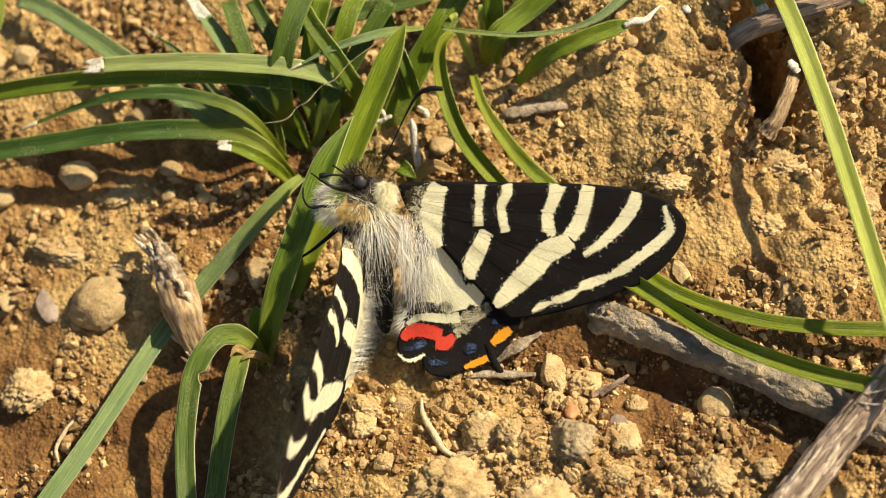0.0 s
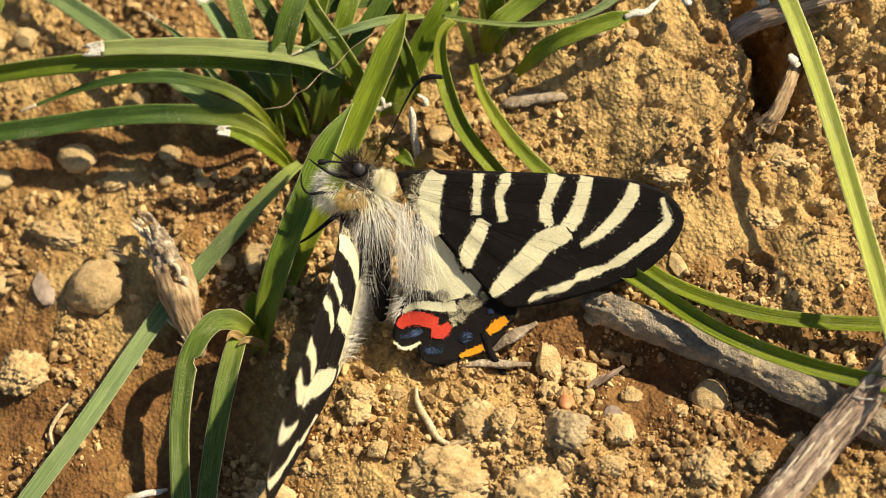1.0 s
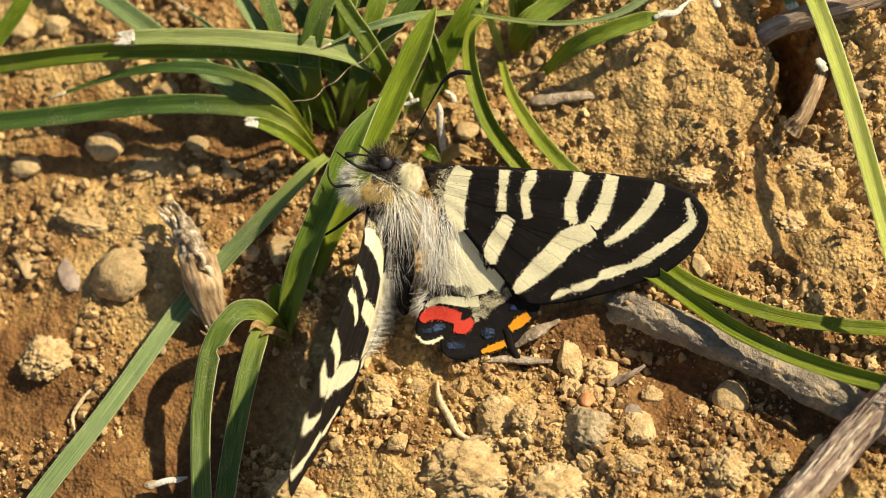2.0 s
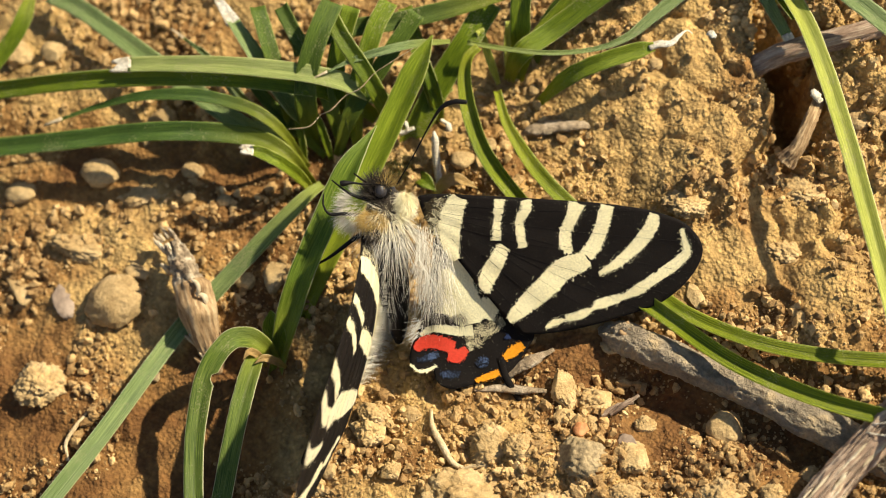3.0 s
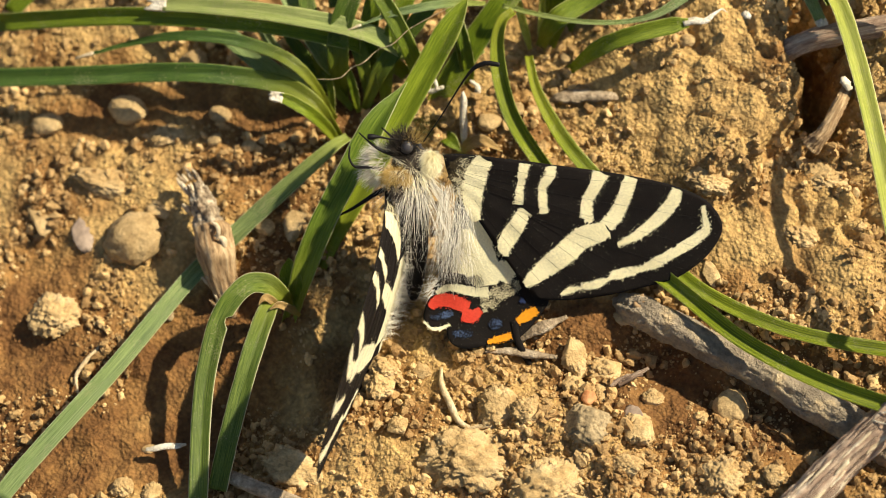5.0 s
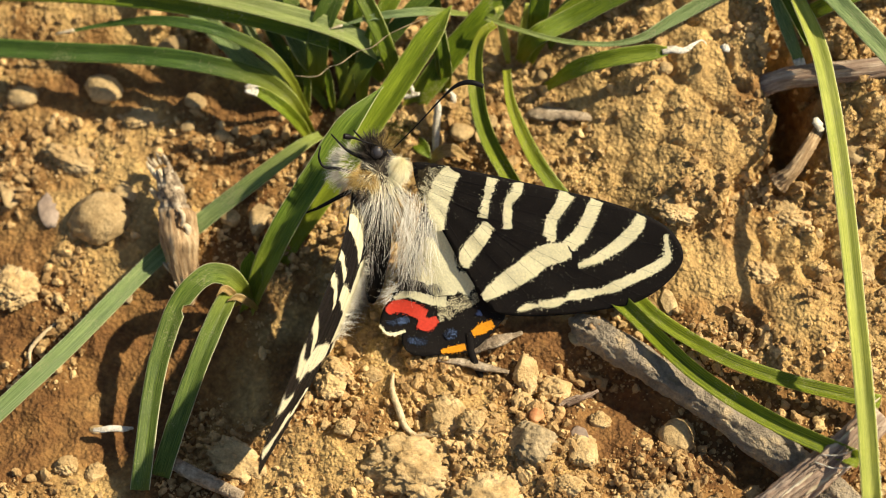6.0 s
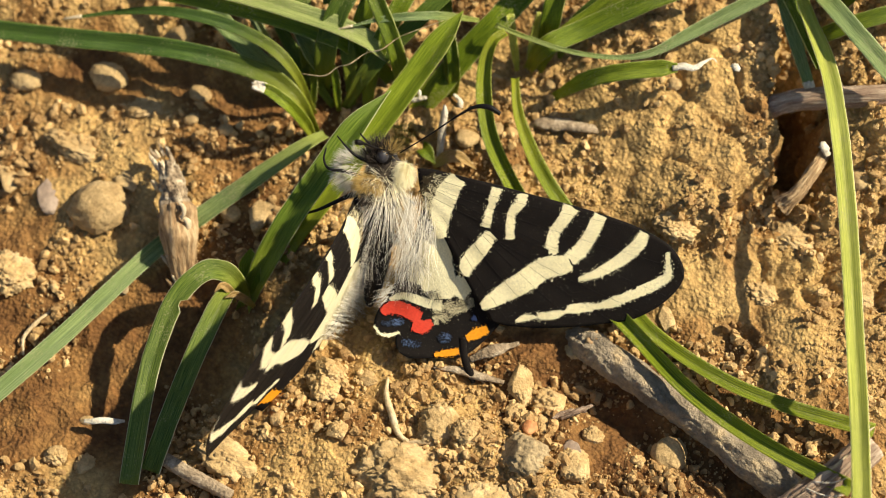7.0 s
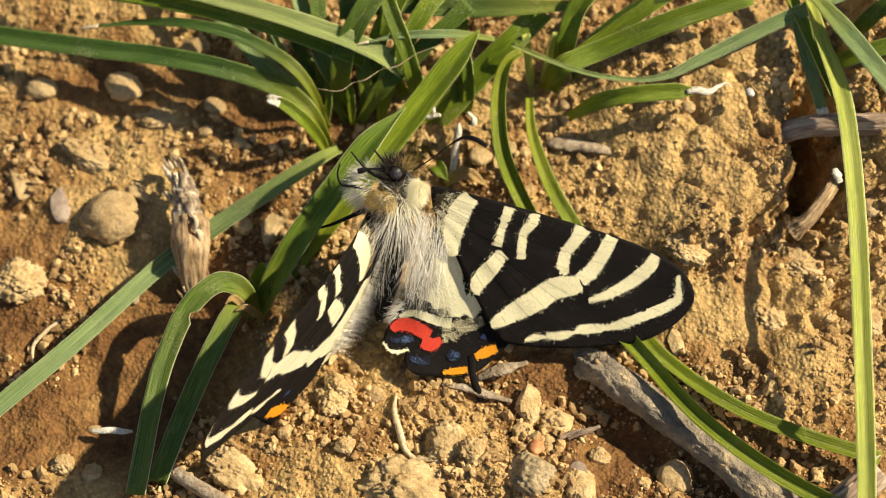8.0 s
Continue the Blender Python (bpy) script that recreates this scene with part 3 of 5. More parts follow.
blade(tuft_main, 'mid', 2.9, 'short', [(-19.7, -4.9, -4.8), (-17.8, -1.6, 0.9), (-15.3, 2.5, 5.9), (-12.1, 7.7, 9.4), (-9.1, 12.5, 12.4), (-5.9, 16.8, 14.3)], fold=0.75)
blade(tuft_main, 'yleaf', 3.0, 'blunt', [(-16.2, 1.5, -2.4), (-12.7, 7.3, 1.8), (-8.3, 14.2, 6.0), (-3.8, 21.3, 10.3), (-1.0, 25.5, 13.2), (0.9, 28.6, 15.0)], fold=0.6)
blade(tuft_main, 'pale', 2.1, 'none', [(-13.2, 16.1, 3.4), (-15.1, 13.8, 4.4), (-20.4, 9.6, 2.0), (-25.4, 5.9, -0.8), (-31.7, -0.2, -3.1), (-38.5, -10.9, -3.0), (-46.8, -23.3, -2.4), (-50.3, -28.5, -2.6)])
blade(tuft_main, 'yellowpale', 2.2, 'cut', [(-1.6, 21.9, 3.1), (-4.4, 24.6, 6.1), (-8.1, 24.9, 10.3), (-13.1, 25.3, 12.9), (-21.6, 26.4, 13.9), (-30.5, 28.1, 12.9), (-35.4, 28.8, 12.2)])
blade(tuft_main, 'leaf', 2.2, 'none', [(-3.7, 21.5, 2.8), (-7.1, 24.3, 5.7), (-11.5, 25.1, 9.5), (-14.6, 24.8, 11.6), (-23.8, 26.1, 12.4), (-34.2, 27.7, 11.2), (-43.4, 29.0, 9.3), (-56.7, 30.4, 5.9)])
blade(tuft_main, 'deep', 1.5, 'dry', [(-15.1, 19.5, 2.1), (-17.3, 20.5, 8.2), (-20.0, 21.9, 10.8), (-23.3, 23.3, 11.3), (-28.0, 24.7, 11.2), (-34.3, 25.8, 9.9), (-40.3, 26.3, 7.4), (-44.7, 25.9, 5.9)])
blade(tuft_main, 'deep', 2.3, 'none', [(-14.4, 17.0, 1.5), (-16.5, 17.9, 6.6), (-19.7, 19.6, 8.2), (-24.3, 20.8, 8.5), (-31.1, 21.8, 8.1), (-38.2, 22.6, 6.7), (-45.2, 22.9, 5.5), (-58.3, 24.0, 3.0)])
blade(tuft_main, 'yleaf', 1.5, 'cut', [(-14.4, 16.3, 1.4), (-15.8, 16.8, 4.3), (-17.6, 16.3, 8.5), (-19.8, 17.1, 9.6), (-20.8, 17.3, 9.8)])
blade(tuft_main, 'pale', 2.3, 'none', [(-15.3, 20.9, 2.5), (-18.7, 21.7, 5.4), (-22.6, 23.3, 6.4), (-28.6, 27.9, 8.0), (-34.8, 33.2, 8.8), (-42.0, 39.7, 8.9), (-46.5, 43.1, 8.3)])
blade(tuft_main, 'pale', 2.0, 'cutlong', [(-14.2, 23.9, 3.4), (-16.3, 24.0, 8.2), (-19.3, 27.4, 11.8), (-21.4, 30.5, 13.5), (-22.9, 33.1, 14.0)])
blade(tuft_main, 'pale', 1.3, 'dry', [(-19.7, 24.5, 3.0), (-21.8, 26.4, 5.3), (-23.4, 28.1, 6.6), (-26.6, 32.1, 8.4), (-29.7, 35.0, 8.8)])
blade(tuft_main, 'dark', 2.6, 'none', [(-14.2, 22.2, 2.9), (-14.5, 23.2, 9.2), (-14.1, 25.5, 12.8), (-12.5, 28.9, 15.9), (-10.7, 32.7, 17.1)])
blade(tuft_main, 'leaf', 2.0, 'none', [(-4.6, 22.1, 3.9), (-5.5, 23.4, 9.1), (-7.2, 25.6, 12.6), (-9.6, 28.8, 15.2), (-11.1, 32.0, 15.9)])
blade(tuft_main, 'leaf', 3.0, 'none', [(-4.8, 18.9, 2.0), (-1.4, 22.6, 5.8), (1.7, 26.5, 9.2), (4.9, 29.7, 12.4), (7.8, 33.6, 14.2)])
blade(tuft_main, 'leaf', 1.5, 'none', [(1.2, 23.0, 5.2), (0.9, 24.2, 8.0), (0.3, 25.8, 10.4), (-0.4, 27.9, 11.3)])
blade(tuft_main, 'leaf', 1.8, 'none', [(0.9, 22.8, 4.6), (0.2, 25.4, 9.2), (-0.6, 27.6, 10.8), (-1.4, 30.6, 12.5), (-2.3, 34.1, 13.3)])
blade(tuft_main, 'pale', 1.0, 'dry', [(2.9, 29.3, 12.6), (-1.0, 28.3, 13.9), (-4.4, 27.4, 14.3), (-8.4, 26.7, 13.7), (-11.8, 25.5, 13.1)])
blade(tuft_main, 'dark', 2.0, 'none', [(-16.3, 22.7, 2.9), (-17.2, 25.6, 9.6), (-18.4, 28.8, 13.3), (-19.8, 33.8, 15.5)])
blade(tuft_main, 'dark', 2.0, 'none', [(-11.5, 20.5, 2.7), (-9.7, 22.5, 7.5), (-7.0, 25.1, 10.4), (-3.7, 28.3, 13.6), (-0.8, 31.4, 15.7)])
blade(tuft_main, 'leaf', 2.2, 'none', [(-8.8, 20.5, 3.0), (-9.0, 23.1, 7.7), (-7.9, 26.0, 11.6), (-5.9, 30.0, 14.9), (-4.1, 33.2, 15.9)])
blade(tuft_main, 'dark', 1.5, 'point', [(-12.9, 20.6, 2.7), (-16.7, 23.4, 5.5), (-19.2, 25.6, 7.4), (-21.7, 28.5, 8.9), (-24.7, 31.3, 9.3)])
blade(tuft_main, 'dark', 1.8, 'none', [(-10.8, 21.1, 3.0), (-11.6, 23.5, 8.5), (-13.3, 27.3, 11.4), (-15.6, 31.2, 14.2), (-16.9, 34.1, 14.9)])
blade(tuft_main, 'leaf', 1.0, 'point', [(-12.2, 20.2, 2.6), (-12.9, 22.0, 6.0), (-13.6, 23.7, 8.4)])
blade(tuft_main, 'leaf', 0.9, 'point', [(-15.3, 19.9, 2.2), (-15.6, 22.3, 5.8), (-16.3, 24.7, 8.4)])
blade(tuft_main, 'leaf', 2.2, 'none', [(-10.1, 22.7, 3.5), (-10.9, 24.8, 9.0), (-10.5, 27.7, 12.8), (-8.4, 32.4, 16.3)])
blade(tuft_main, 'leaf', 1.3, 'none', [(-0.5, 22.3, 4.3), (0.5, 24.5, 7.0), (2.6, 25.7, 8.6)])
blade(tuft_right, 'ribbed', 1.9, 'none', [(6.2, 27.0, 14.3), (4.9, 25.8, 13.8), (4.4, 23.8, 12.2), (4.8, 20.3, 10.3), (6.3, 16.0, 8.3), (8.9, 12.2, 6.6), (12.3, 8.6, 4.6), (18.4, 2.8, 3.3), (25.0, -3.3, 3.4), (32.5, -10.8, 4.6), (41.0, -16.7, 6.3), (50.6, -21.0, 7.7)], fold=0.65)
blade(tuft_right, 'ribbed', 1.8, 'none', [(8.1, 23.9, 9.6), (9.0, 19.9, 8.7), (11.1, 15.6, 7.7), (13.5, 12.0, 7.0), (16.9, 8.8, 5.1), (22.3, 2.9, 2.8), (27.7, -2.7, 1.8), (36.1, -8.0, 2.9), (43.8, -10.7, 3.9), (53.2, -13.0, 5.7)], fold=0.6)
blade(tuft_right, 'pale', 1.7, 'wide', [(4.9, 28.4, 13.5), (8.8, 27.2, 13.6), (14.3, 26.0, 13.8), (19.7, 26.4, 13.5), (23.5, 27.4, 14.1), (27.1, 29.8, 15.1), (32.6, 33.5, 16.7), (39.9, 38.2, 18.6), (45.4, 41.2, 20.0)])
blade(tuft_right, 'yleaf', 2.0, 'wither', [(13.1, 23.8, 7.1), (16.2, 23.9, 11.4), (19.9, 24.1, 13.9), (24.3, 24.7, 15.0), (26.5, 25.0, 15.3)])
blade(tuft_right, 'leaf', 2.4, 'none', [(9.6, 27.3, 6.7), (11.0, 26.8, 12.7), (15.2, 29.4, 13.8), (22.4, 32.5, 17.4), (31.5, 36.4, 20.3)])
blade(tuft_right, 'leaf', 2.4, 'none', [(11.1, 28.8, 7.2), (11.2, 29.6, 13.5), (11.7, 32.1, 17.2), (13.8, 35.1, 19.2)])
blade(tuft_right, 'dark', 2.2, 'none', [(12.2, 28.3, 7.2), (14.0, 30.4, 12.0), (17.8, 33.3, 16.1), (22.4, 36.0, 19.3)])
blade(tuft_right, 'dark', 2.2, 'none', [(11.7, 33.3, 16.5), (3.9, 32.1, 15.4), (-2.7, 31.3, 14.5), (-9.4, 30.9, 13.8), (-15.9, 30.0, 11.9)])
blade(tuft_right, 'yellow', 1.0, 'none', [(8.3, 27.1, 6.5), (7.3, 28.8, 9.9), (6.4, 30.4, 13.2)])
blade(tuft_right, 'yellow', 1.0, 'none', [(9.7, 27.3, 6.7), (9.6, 29.1, 10.2), (10.0, 30.9, 13.7)])
blade(tuft_right, 'yellow', 0.9, 'none', [(11.3, 27.5, 6.9), (11.6, 29.3, 10.4), (11.0, 31.0, 13.8)])
blade(tuft_right, 'yleaf', 1.8, 'none', [(10.7, 27.0, 6.7), (12.3, 28.8, 11.4), (16.2, 31.6, 14.5), (20.2, 34.3, 17.6), (23.1, 36.7, 18.6)])

tuft_scrap = tuft("small green leaf scrap with a brown curled dry leaf", -1.3, 15.7)
blade(tuft_scrap, 'leaf', 1.7, 'point', [(-2.1, 16.9, 2.9), (-1.1, 15.7, 3.9), (0.3, 14.3, 3.5)])
blade(tuft_scrap, 'papery', 1.5, 'point', [(-0.0, 14.3, 2.9), (1.6, 15.2, 4.1), (3.2, 15.2, 4.2), (5.2, 14.3, 3.7)])

# ---- stones and clods ----
STONE_LOOK = {
    "stone": (STONE, "pebble", "pale tan rounded pebble lying on the soil", 0.16, 0.62),
    "round": (STONE, "pebble", "smooth pale tan pebble resting on the soil", 0.12, 0.7),
    "clod": (CLOD, "clod", "dry crumbly tan lump of earth on the soil", 0.34, 0.5),
    "lump": (CLOD, "clod", "pale crumbly lump of dry earth on the soil", 0.26, 0.62),
    "grey": (GREY, "pebble", "rough grey-brown stone among soil crumbs", 0.26, 0.6),
    "slate": (SLATE, "stone_chip", "flat purplish-brown stone chip on the soil", 0.14, 0.22),
    "flat": (STONE, "stone_chip", "flat pale stone chip half sunk in soil", 0.20, 0.28),
    "orange": (ORANGE, "pebble", "small orange-red grain among tan crumbs", 0.2, 0.7),
}
STONE_SEED = [0]


def stone(kind, x, y, rx, ry):
    """A worn lump: a sphere pushed about by noise at three scales, flattened and sunk a little."""
    STONE_SEED[0] += 1
    material, name, label, rough, flat = STONE_LOOK[kind]
    rng = random.Random(100 + STONE_SEED[0])
    bm = bmesh.new()
    bmesh.ops.create_icosphere(bm, subdivisions=5 if max(rx, ry) > 1.1 and kind in ("clod", "grey", "lump") else 4 if max(rx, ry) > 1.6 else 3, radius=1.0)
    seed = Vector((STONE_SEED[0] * 3.7, 1.3, 0))
    rz = min(rx, ry) * flat
    planes = []
    for _ in range(0 if kind in ("clod", "round") else 9):
        n = Vector((rng.gauss(0, 1), rng.gauss(0, 1), rng.gauss(0, 1))).normalized()
        planes.append((n, rng.uniform(0.48, 0.75) if kind == "flat" else rng.uniform(0.66, 0.95)))
    fine = 0.15 if kind in ("clod", "grey") else 0.17 if kind == "lump" else 0.08 if kind == "round" else 0.09
    for v in bm.verts:
        d = v.co.normalized()
        r = 1 + rough * (noise.noise(d * 1.3 + seed) + 0.5 * noise.noise(d * 2.9 + seed)) + fine * noise.noise(d * 7 + seed) + fine * 0.7 * noise.noise(d * 15 + seed) + fine * 0.5 * noise.noise(d * 31 + seed)
        if kind in ("clod", "lump"):
            f = noise.voronoi(d * (2.1 if kind == "clod" else 1.5) + seed)[0]
            r -= 0.13 * (1 - smooth(0.0, 0.22, f[1] - f[0])) - 0.05 * noise.noise(d * 30 + seed)
        for n, cut in planes:
            over = (d * r).dot(n)
            if over > cut:
                r *= cut / over * 0.97 + 0.03
        v.co = Vector((d.x * rx, d.y * ry, d.z * rz)) * r * MM
    ob = to_object(name, bm, material)
    ob.matrix_world = pose(x * MM, y * MM, (height(x, y) + rz * (0.2 if kind in ("clod", "lump") else 0.4)) * MM, rng.uniform(-12, 12), rng.uniform(-12, 12), rng.uniform(-20, 20))
    return tagged(ob, label, "earth clod" if kind in ("clod", "lump") else "stone", group="stones on the soil")


stone('round', -38.7, 5.4, 3.6, 3.2)
stone('clod', -47.7, -3.7, 2.8, 2.9)
stone('lump', 13.8, -10.9, 1.7, 2.4)
stone('lump', 17.4, -12.0, 2.3, 2.1)
stone('lump', 13.6, -14.2, 1.4, 1.3)
stone('orange', 15.3, -16.4, 0.9, 1.0)
stone('lump', 16.7, -15.1, 1.2, 1.4)
stone('grey', 15.1, -19.5, 2.9, 2.7)
stone('stone', 31.6, -16.6, 2.2, 2.2)
stone('lump', 20.9, -19.9, 2.0, 2.2)
stone('clod', 11.1, -26.4, 4.6, 2.9)
stone('clod', 2.8, -23.0, 5.7, 3.6)
stone('lump', 5.5, -17.1, 2.6, 2.8)
stone('clod', 30.1, -25.6, 2.2, 2.4)
stone('lump', 8.4, -18.1, 1.7, 1.8)
stone('lump', 22.7, -15.7, 1.2, 1.1)
stone('slate', -45.1, 6.3, 1.3, 2.4)
stone('flat', -50.7, 8.5, 1.7, 2.8)
stone('flat', -19.1, 7.0, 2.2, 3.6)
stone('round', 23.0, 26.2, 1.0, 1.0)
stone('stone', 26.5, 25.8, 0.9, 0.9)
stone('stone', 12.5, 25.6, 0.7, 0.8)
stone('round', -50.6, 20.1, 2.0, 1.5)
stone('round', -40.7, 21.7, 2.3, 1.8)
stone('stone', -29.1, 20.5, 1.6, 1.1)
stone('stone', -32.9, 27.5, 1.8, 1.4)
stone('stone', -51.1, 37.6, 2.1, 1.8)
stone('grey', -34.1, -3.7, 0.7, 0.7)
stone('stone', -22.8, 6.1, 1.4, 1.3)
stone('lump', -35.1, -20.0, 0.9, 0.7)
stone('lump', 40.1, -23.0, 1.3, 1.3)
stone('stone', 6.8, 19.4, 1.2, 1.1)
stone('stone', 3.4, 17.8, 1.6, 1.3)
stone('stone', 37.8, -7.3, 0.9, 0.8)
stone('lump', 35.8, -25.5, 1.4, 1.3)
stone('flat', -35.9, 8.8, 1.7, 1.5)
stone('lump', -8.5, -13.4, 2.2, 2.1)
stone('lump', -3.6, -11.8, 1.2, 1.0)
stone('lump', -13.1, -17.8, 1.0, 1.0)
stone('lump', -6.0, -19.2, 1.3, 1.3)
stone('lump', 19.6, -24.5, 2.0, 1.4)
stone('lump', -8.1, -11.2, 2.0, 1.7)
stone('clod', -17.6, -23.5, 3.9, 2.4)
stone('lump', -37.6, -25.0, 1.4, 1.3)
stone('lump', -34.2, -25.5, 1.2, 1.4)
stone('stone', 49.6, 18.1, 2.0, 1.7)
stone('clod', 51.5, 5.0, 1.3, 1.7)
stone('stone', 27.0, 26.3, 0.9, 0.8)
stone('flat', -20.7, 10.9, 2.2, 1.0)
stone('flat', 19.8, -5.4, 2.0, 1.4)
stone('stone', -46.4, 36.6, 1.7, 1.4)
stone('stone', -39.2, 38.6, 2.0, 1.4)
stone('stone', -29.5, 17.1, 1.0, 0.7)
stone('stone', -25.4, 16.6, 1.0, 1.0)
stone('clod', -35.8, 18.5, 2.6, 1.3)
stone('clod', -42.8, 13.0, 3.9, 1.8)
stone('flat', 5.4, -16.4, 2.3, 2.5)
stone('slate', 20.5, -19.0, 1.1, 2.3)
stone('flat', 29.6, -0.6, 1.4, 2.3)
stone('clod', 29.0, 9.1, 2.6, 1.8)
stone('clod', 42.5, 11.6, 3.0, 2.4)
stone('clod', 40.6, 4.5, 2.6, 2.1)

# ---- sticks, roots and straws ----
TWIG_LOOK = {
    "upright_stick": (STEM, "dead_stem", "broken weathered brown plant stem standing in the soil", "stem", 0.42),
    "bark_stick": (BARK, "stick", "thick reddish-brown weathered bark stick on the soil", "stick", 0.16),
    "grey_root": (ROOTWOOD, "root", "grey knobbly root half buried in the soil", "root", 0.22),
    "stub": (STEM, "twig", "short pale twig stub lying on the soil", "twig", 0.2),
    "back_stick": (BARK, "stick", "reddish-brown stick lying behind the clod", "stick", 0.14),
    "back_stick2": (STRAW, "straw", "dry straw stem lying behind the clod", "straw", 0.1),
    "rootlet": (PALEROOT, "rootlet", "thin bent pale rootlet on the crumbs", "root", 0.15),
    "rootlet2": (PALEROOT, "rootlet", "thin curved pale rootlet on the soil", "root", 0.15),
    "straw": (WHITE_STRAW, "straw", "short white straw piece on the soil", "straw", 0.1),
    "chip": (GREYWOOD, "wood_chip", "flat grey wood chip lying on the soil", "wood chip", 0.45),
    "white_stem": (WHITE_STRAW, "straw", "bleached white dry stem among the grass", "straw", 0.1),
    "twiglet": (BARK, "twig", "tiny brown twig across the crumbs", "twig", 0.5),
    "twiglet2": (GREYWOOD, "twig", "small flat grey twig on the soil", "twig", 0.55),
    "left_root": (GREYWOOD, "root", "thin grey root at the soil surface", "root", 0.15),
    "dry_stalk": (PALEROOT, "dry_stalk", "thin dry brown stalk caught among the grass blades", "stalk", 0.5),
    "blade_white_bits": (WHITE_STRAW, "straw", "curled white scrap of dry leaf", "straw", 0.7),
}
TWIG_SEED = [0]


def dead_stem(points):
    """A broken stem: a corky torn neck above a spindle of cracked bark with a hole and a curled flap in its side."""
    bm = bmesh.new()
    sides = 48
    rings = tube(bm, points, sides=sides, steps=26, rough=0.05, seed=3, caps=False)
    n, way = len(rings), (Vector(points[-1][:3]) - Vector(points[-2][:3])).normalized() * MM
    eye_side = Vector((0.42, -0.55, 0.72))
    for i, ring in enumerate(rings):
        u = i / (n - 1)
        c = sum((v.co for v in ring), Vector()) / sides
        neck = smooth(0.56, 0.70, u)
        for k, v in enumerate(ring):
            a = 2 * math.pi * k / sides
            d = (v.co - c).normalized()
            round_a = Vector((math.cos(a), math.sin(a), 0))
            w = round_a * 2.2 + Vector((0, 0, i * 0.028))
            crack = 1 - smooth(0.0, 0.09, abs(noise.noise(round_a * 2.6 + Vector((4, 4, 4 + i * 0.010)))))
            flake = noise.noise(round_a * 1.6 + Vector((1, 2, i * 0.05)))
            r = 1 + (1 - neck) * (0.16 * flake - 0.15 * crack + 0.06 * noise.noise(w * 4))
            chunk = noise.voronoi(round_a * 1.7 + Vector((0, 0, i * 0.085)))[0]
            r += neck * (0.42 * (chunk[1] - chunk[0]) - 0.22 + 0.25 * noise.noise(w * 2.6) - 0.12 * crack)
            facing = max(0.0, d.dot(eye_side))
            r -= 0.62 * smooth(0.80, 0.97, facing) * math.exp(-((u - 0.545) / 0.040) ** 2)
            r += 0.20 * smooth(0.60, 0.9, facing) * math.exp(-((u - 0.43) / 0.045) ** 2)
            r += 0.22 * smooth(0.5, 0.9, d.dot(Vector((0.95, 0.25, 0.1)))) * math.exp(-((u - 0.61) / 0.05) ** 2)
            v.co = c + (v.co - c) * r
            tear = max(0.0, (i - (n - 24)) / 24)
            v.co += way * tear * (1.9 * noise.noise(round_a * 1.1 + Vector((0, 0, 2))) + 1.3 * noise.noise(round_a * 4 + Vector((0, 0, 5))))
    base = Vector(points[0][:3]) * MM
    hollow = bmesh.new()
    mouth = [[hollow.verts.new(v.co) for v in rings[-1]]]
    for j, (shrink, depth) in enumerate(((0.74, 0.25), (0.60, 1.2), (0.50, 2.6), (0.25, 3.4))):
        c = sum((v.co for v in rings[-1 - 3 * j]), Vector()) / sides
        mouth.append([hollow.verts.new(c + (v.co - c) * shrink * (1 + 0.35 * noise.noise(Vector((k * 0.6, j * 2.0, 1)))) - way * depth * 0.4) for k, v in enumerate(rings[-1 - 3 * j])])
    for a, b in zip(mouth, mouth[1:]):
        for k in range(sides):
            hollow.faces.new((a[k], a[(k + 1) % sides], b[(k + 1) % sides], b[k]))
    hollow.faces.new(mouth[-1])
    bm.verts.index_update()
    for m in (bm, hollow):
        m.transform(Matrix.Translation(-base))
        bmesh.ops.recalc_face_normals(m, faces=m.faces)
    neck_faces = [f for f in bm.faces if max(v.index for v in f.verts) > int(0.66 * n) * sides]
    neck = bm.copy()
    high = {v.index for f in neck_faces for v in f.verts}
    bmesh.ops.delete(neck, geom=[f for f in neck.faces if not all(v.index in high for v in f.verts)], context="FACES")
    bmesh.ops.delete(bm, geom=neck_faces, context="FACES")
    ob = to_object("dead_stem", bm, STEM)
    ob.location = base
    part("torn_neck", neck, CORK, ob, "corky frayed bark of the broken end")
    part("hollow", hollow, STRAW, ob, "pale torn pith in the broken end")
    mid = Vector(points[2][:3]).lerp(Vector(points[3][:3]), 0.12)
    for j, (lift, bend, r) in enumerate(((0.0, 0.75, 0.34), (1.0, -0.5, 0.24), (-1.6, 0.45, 0.28))):
        p = mid + eye_side * 1.45 + Vector((0.25, -0.75, -0.75)) * lift
        up = Vector((-0.28, 0.72, 0.45))
        out = Vector((0.85, 0.3, 0.1)) * bend
        flap = bmesh.new()
        tube(flap, [(*(p - up * 1.3), 0.10), (*(p - up * 0.5 + out * 0.9 + eye_side * 0.35), r), (*(p + up * 0.4 + out + eye_side * 0.45), r), (*(p + up * 1.2 + eye_side * 0.1), 0.12)], sides=9, steps=5, rough=0.35, seed=60 + j, flat=0.6)
        flap.transform(Matrix.Translation(-base))
        part("bark_flap", flap, STRAW, ob, "curled pale flap of bark")
    return tagged(ob, "broken weathered brown plant stem standing in the soil", "stem")


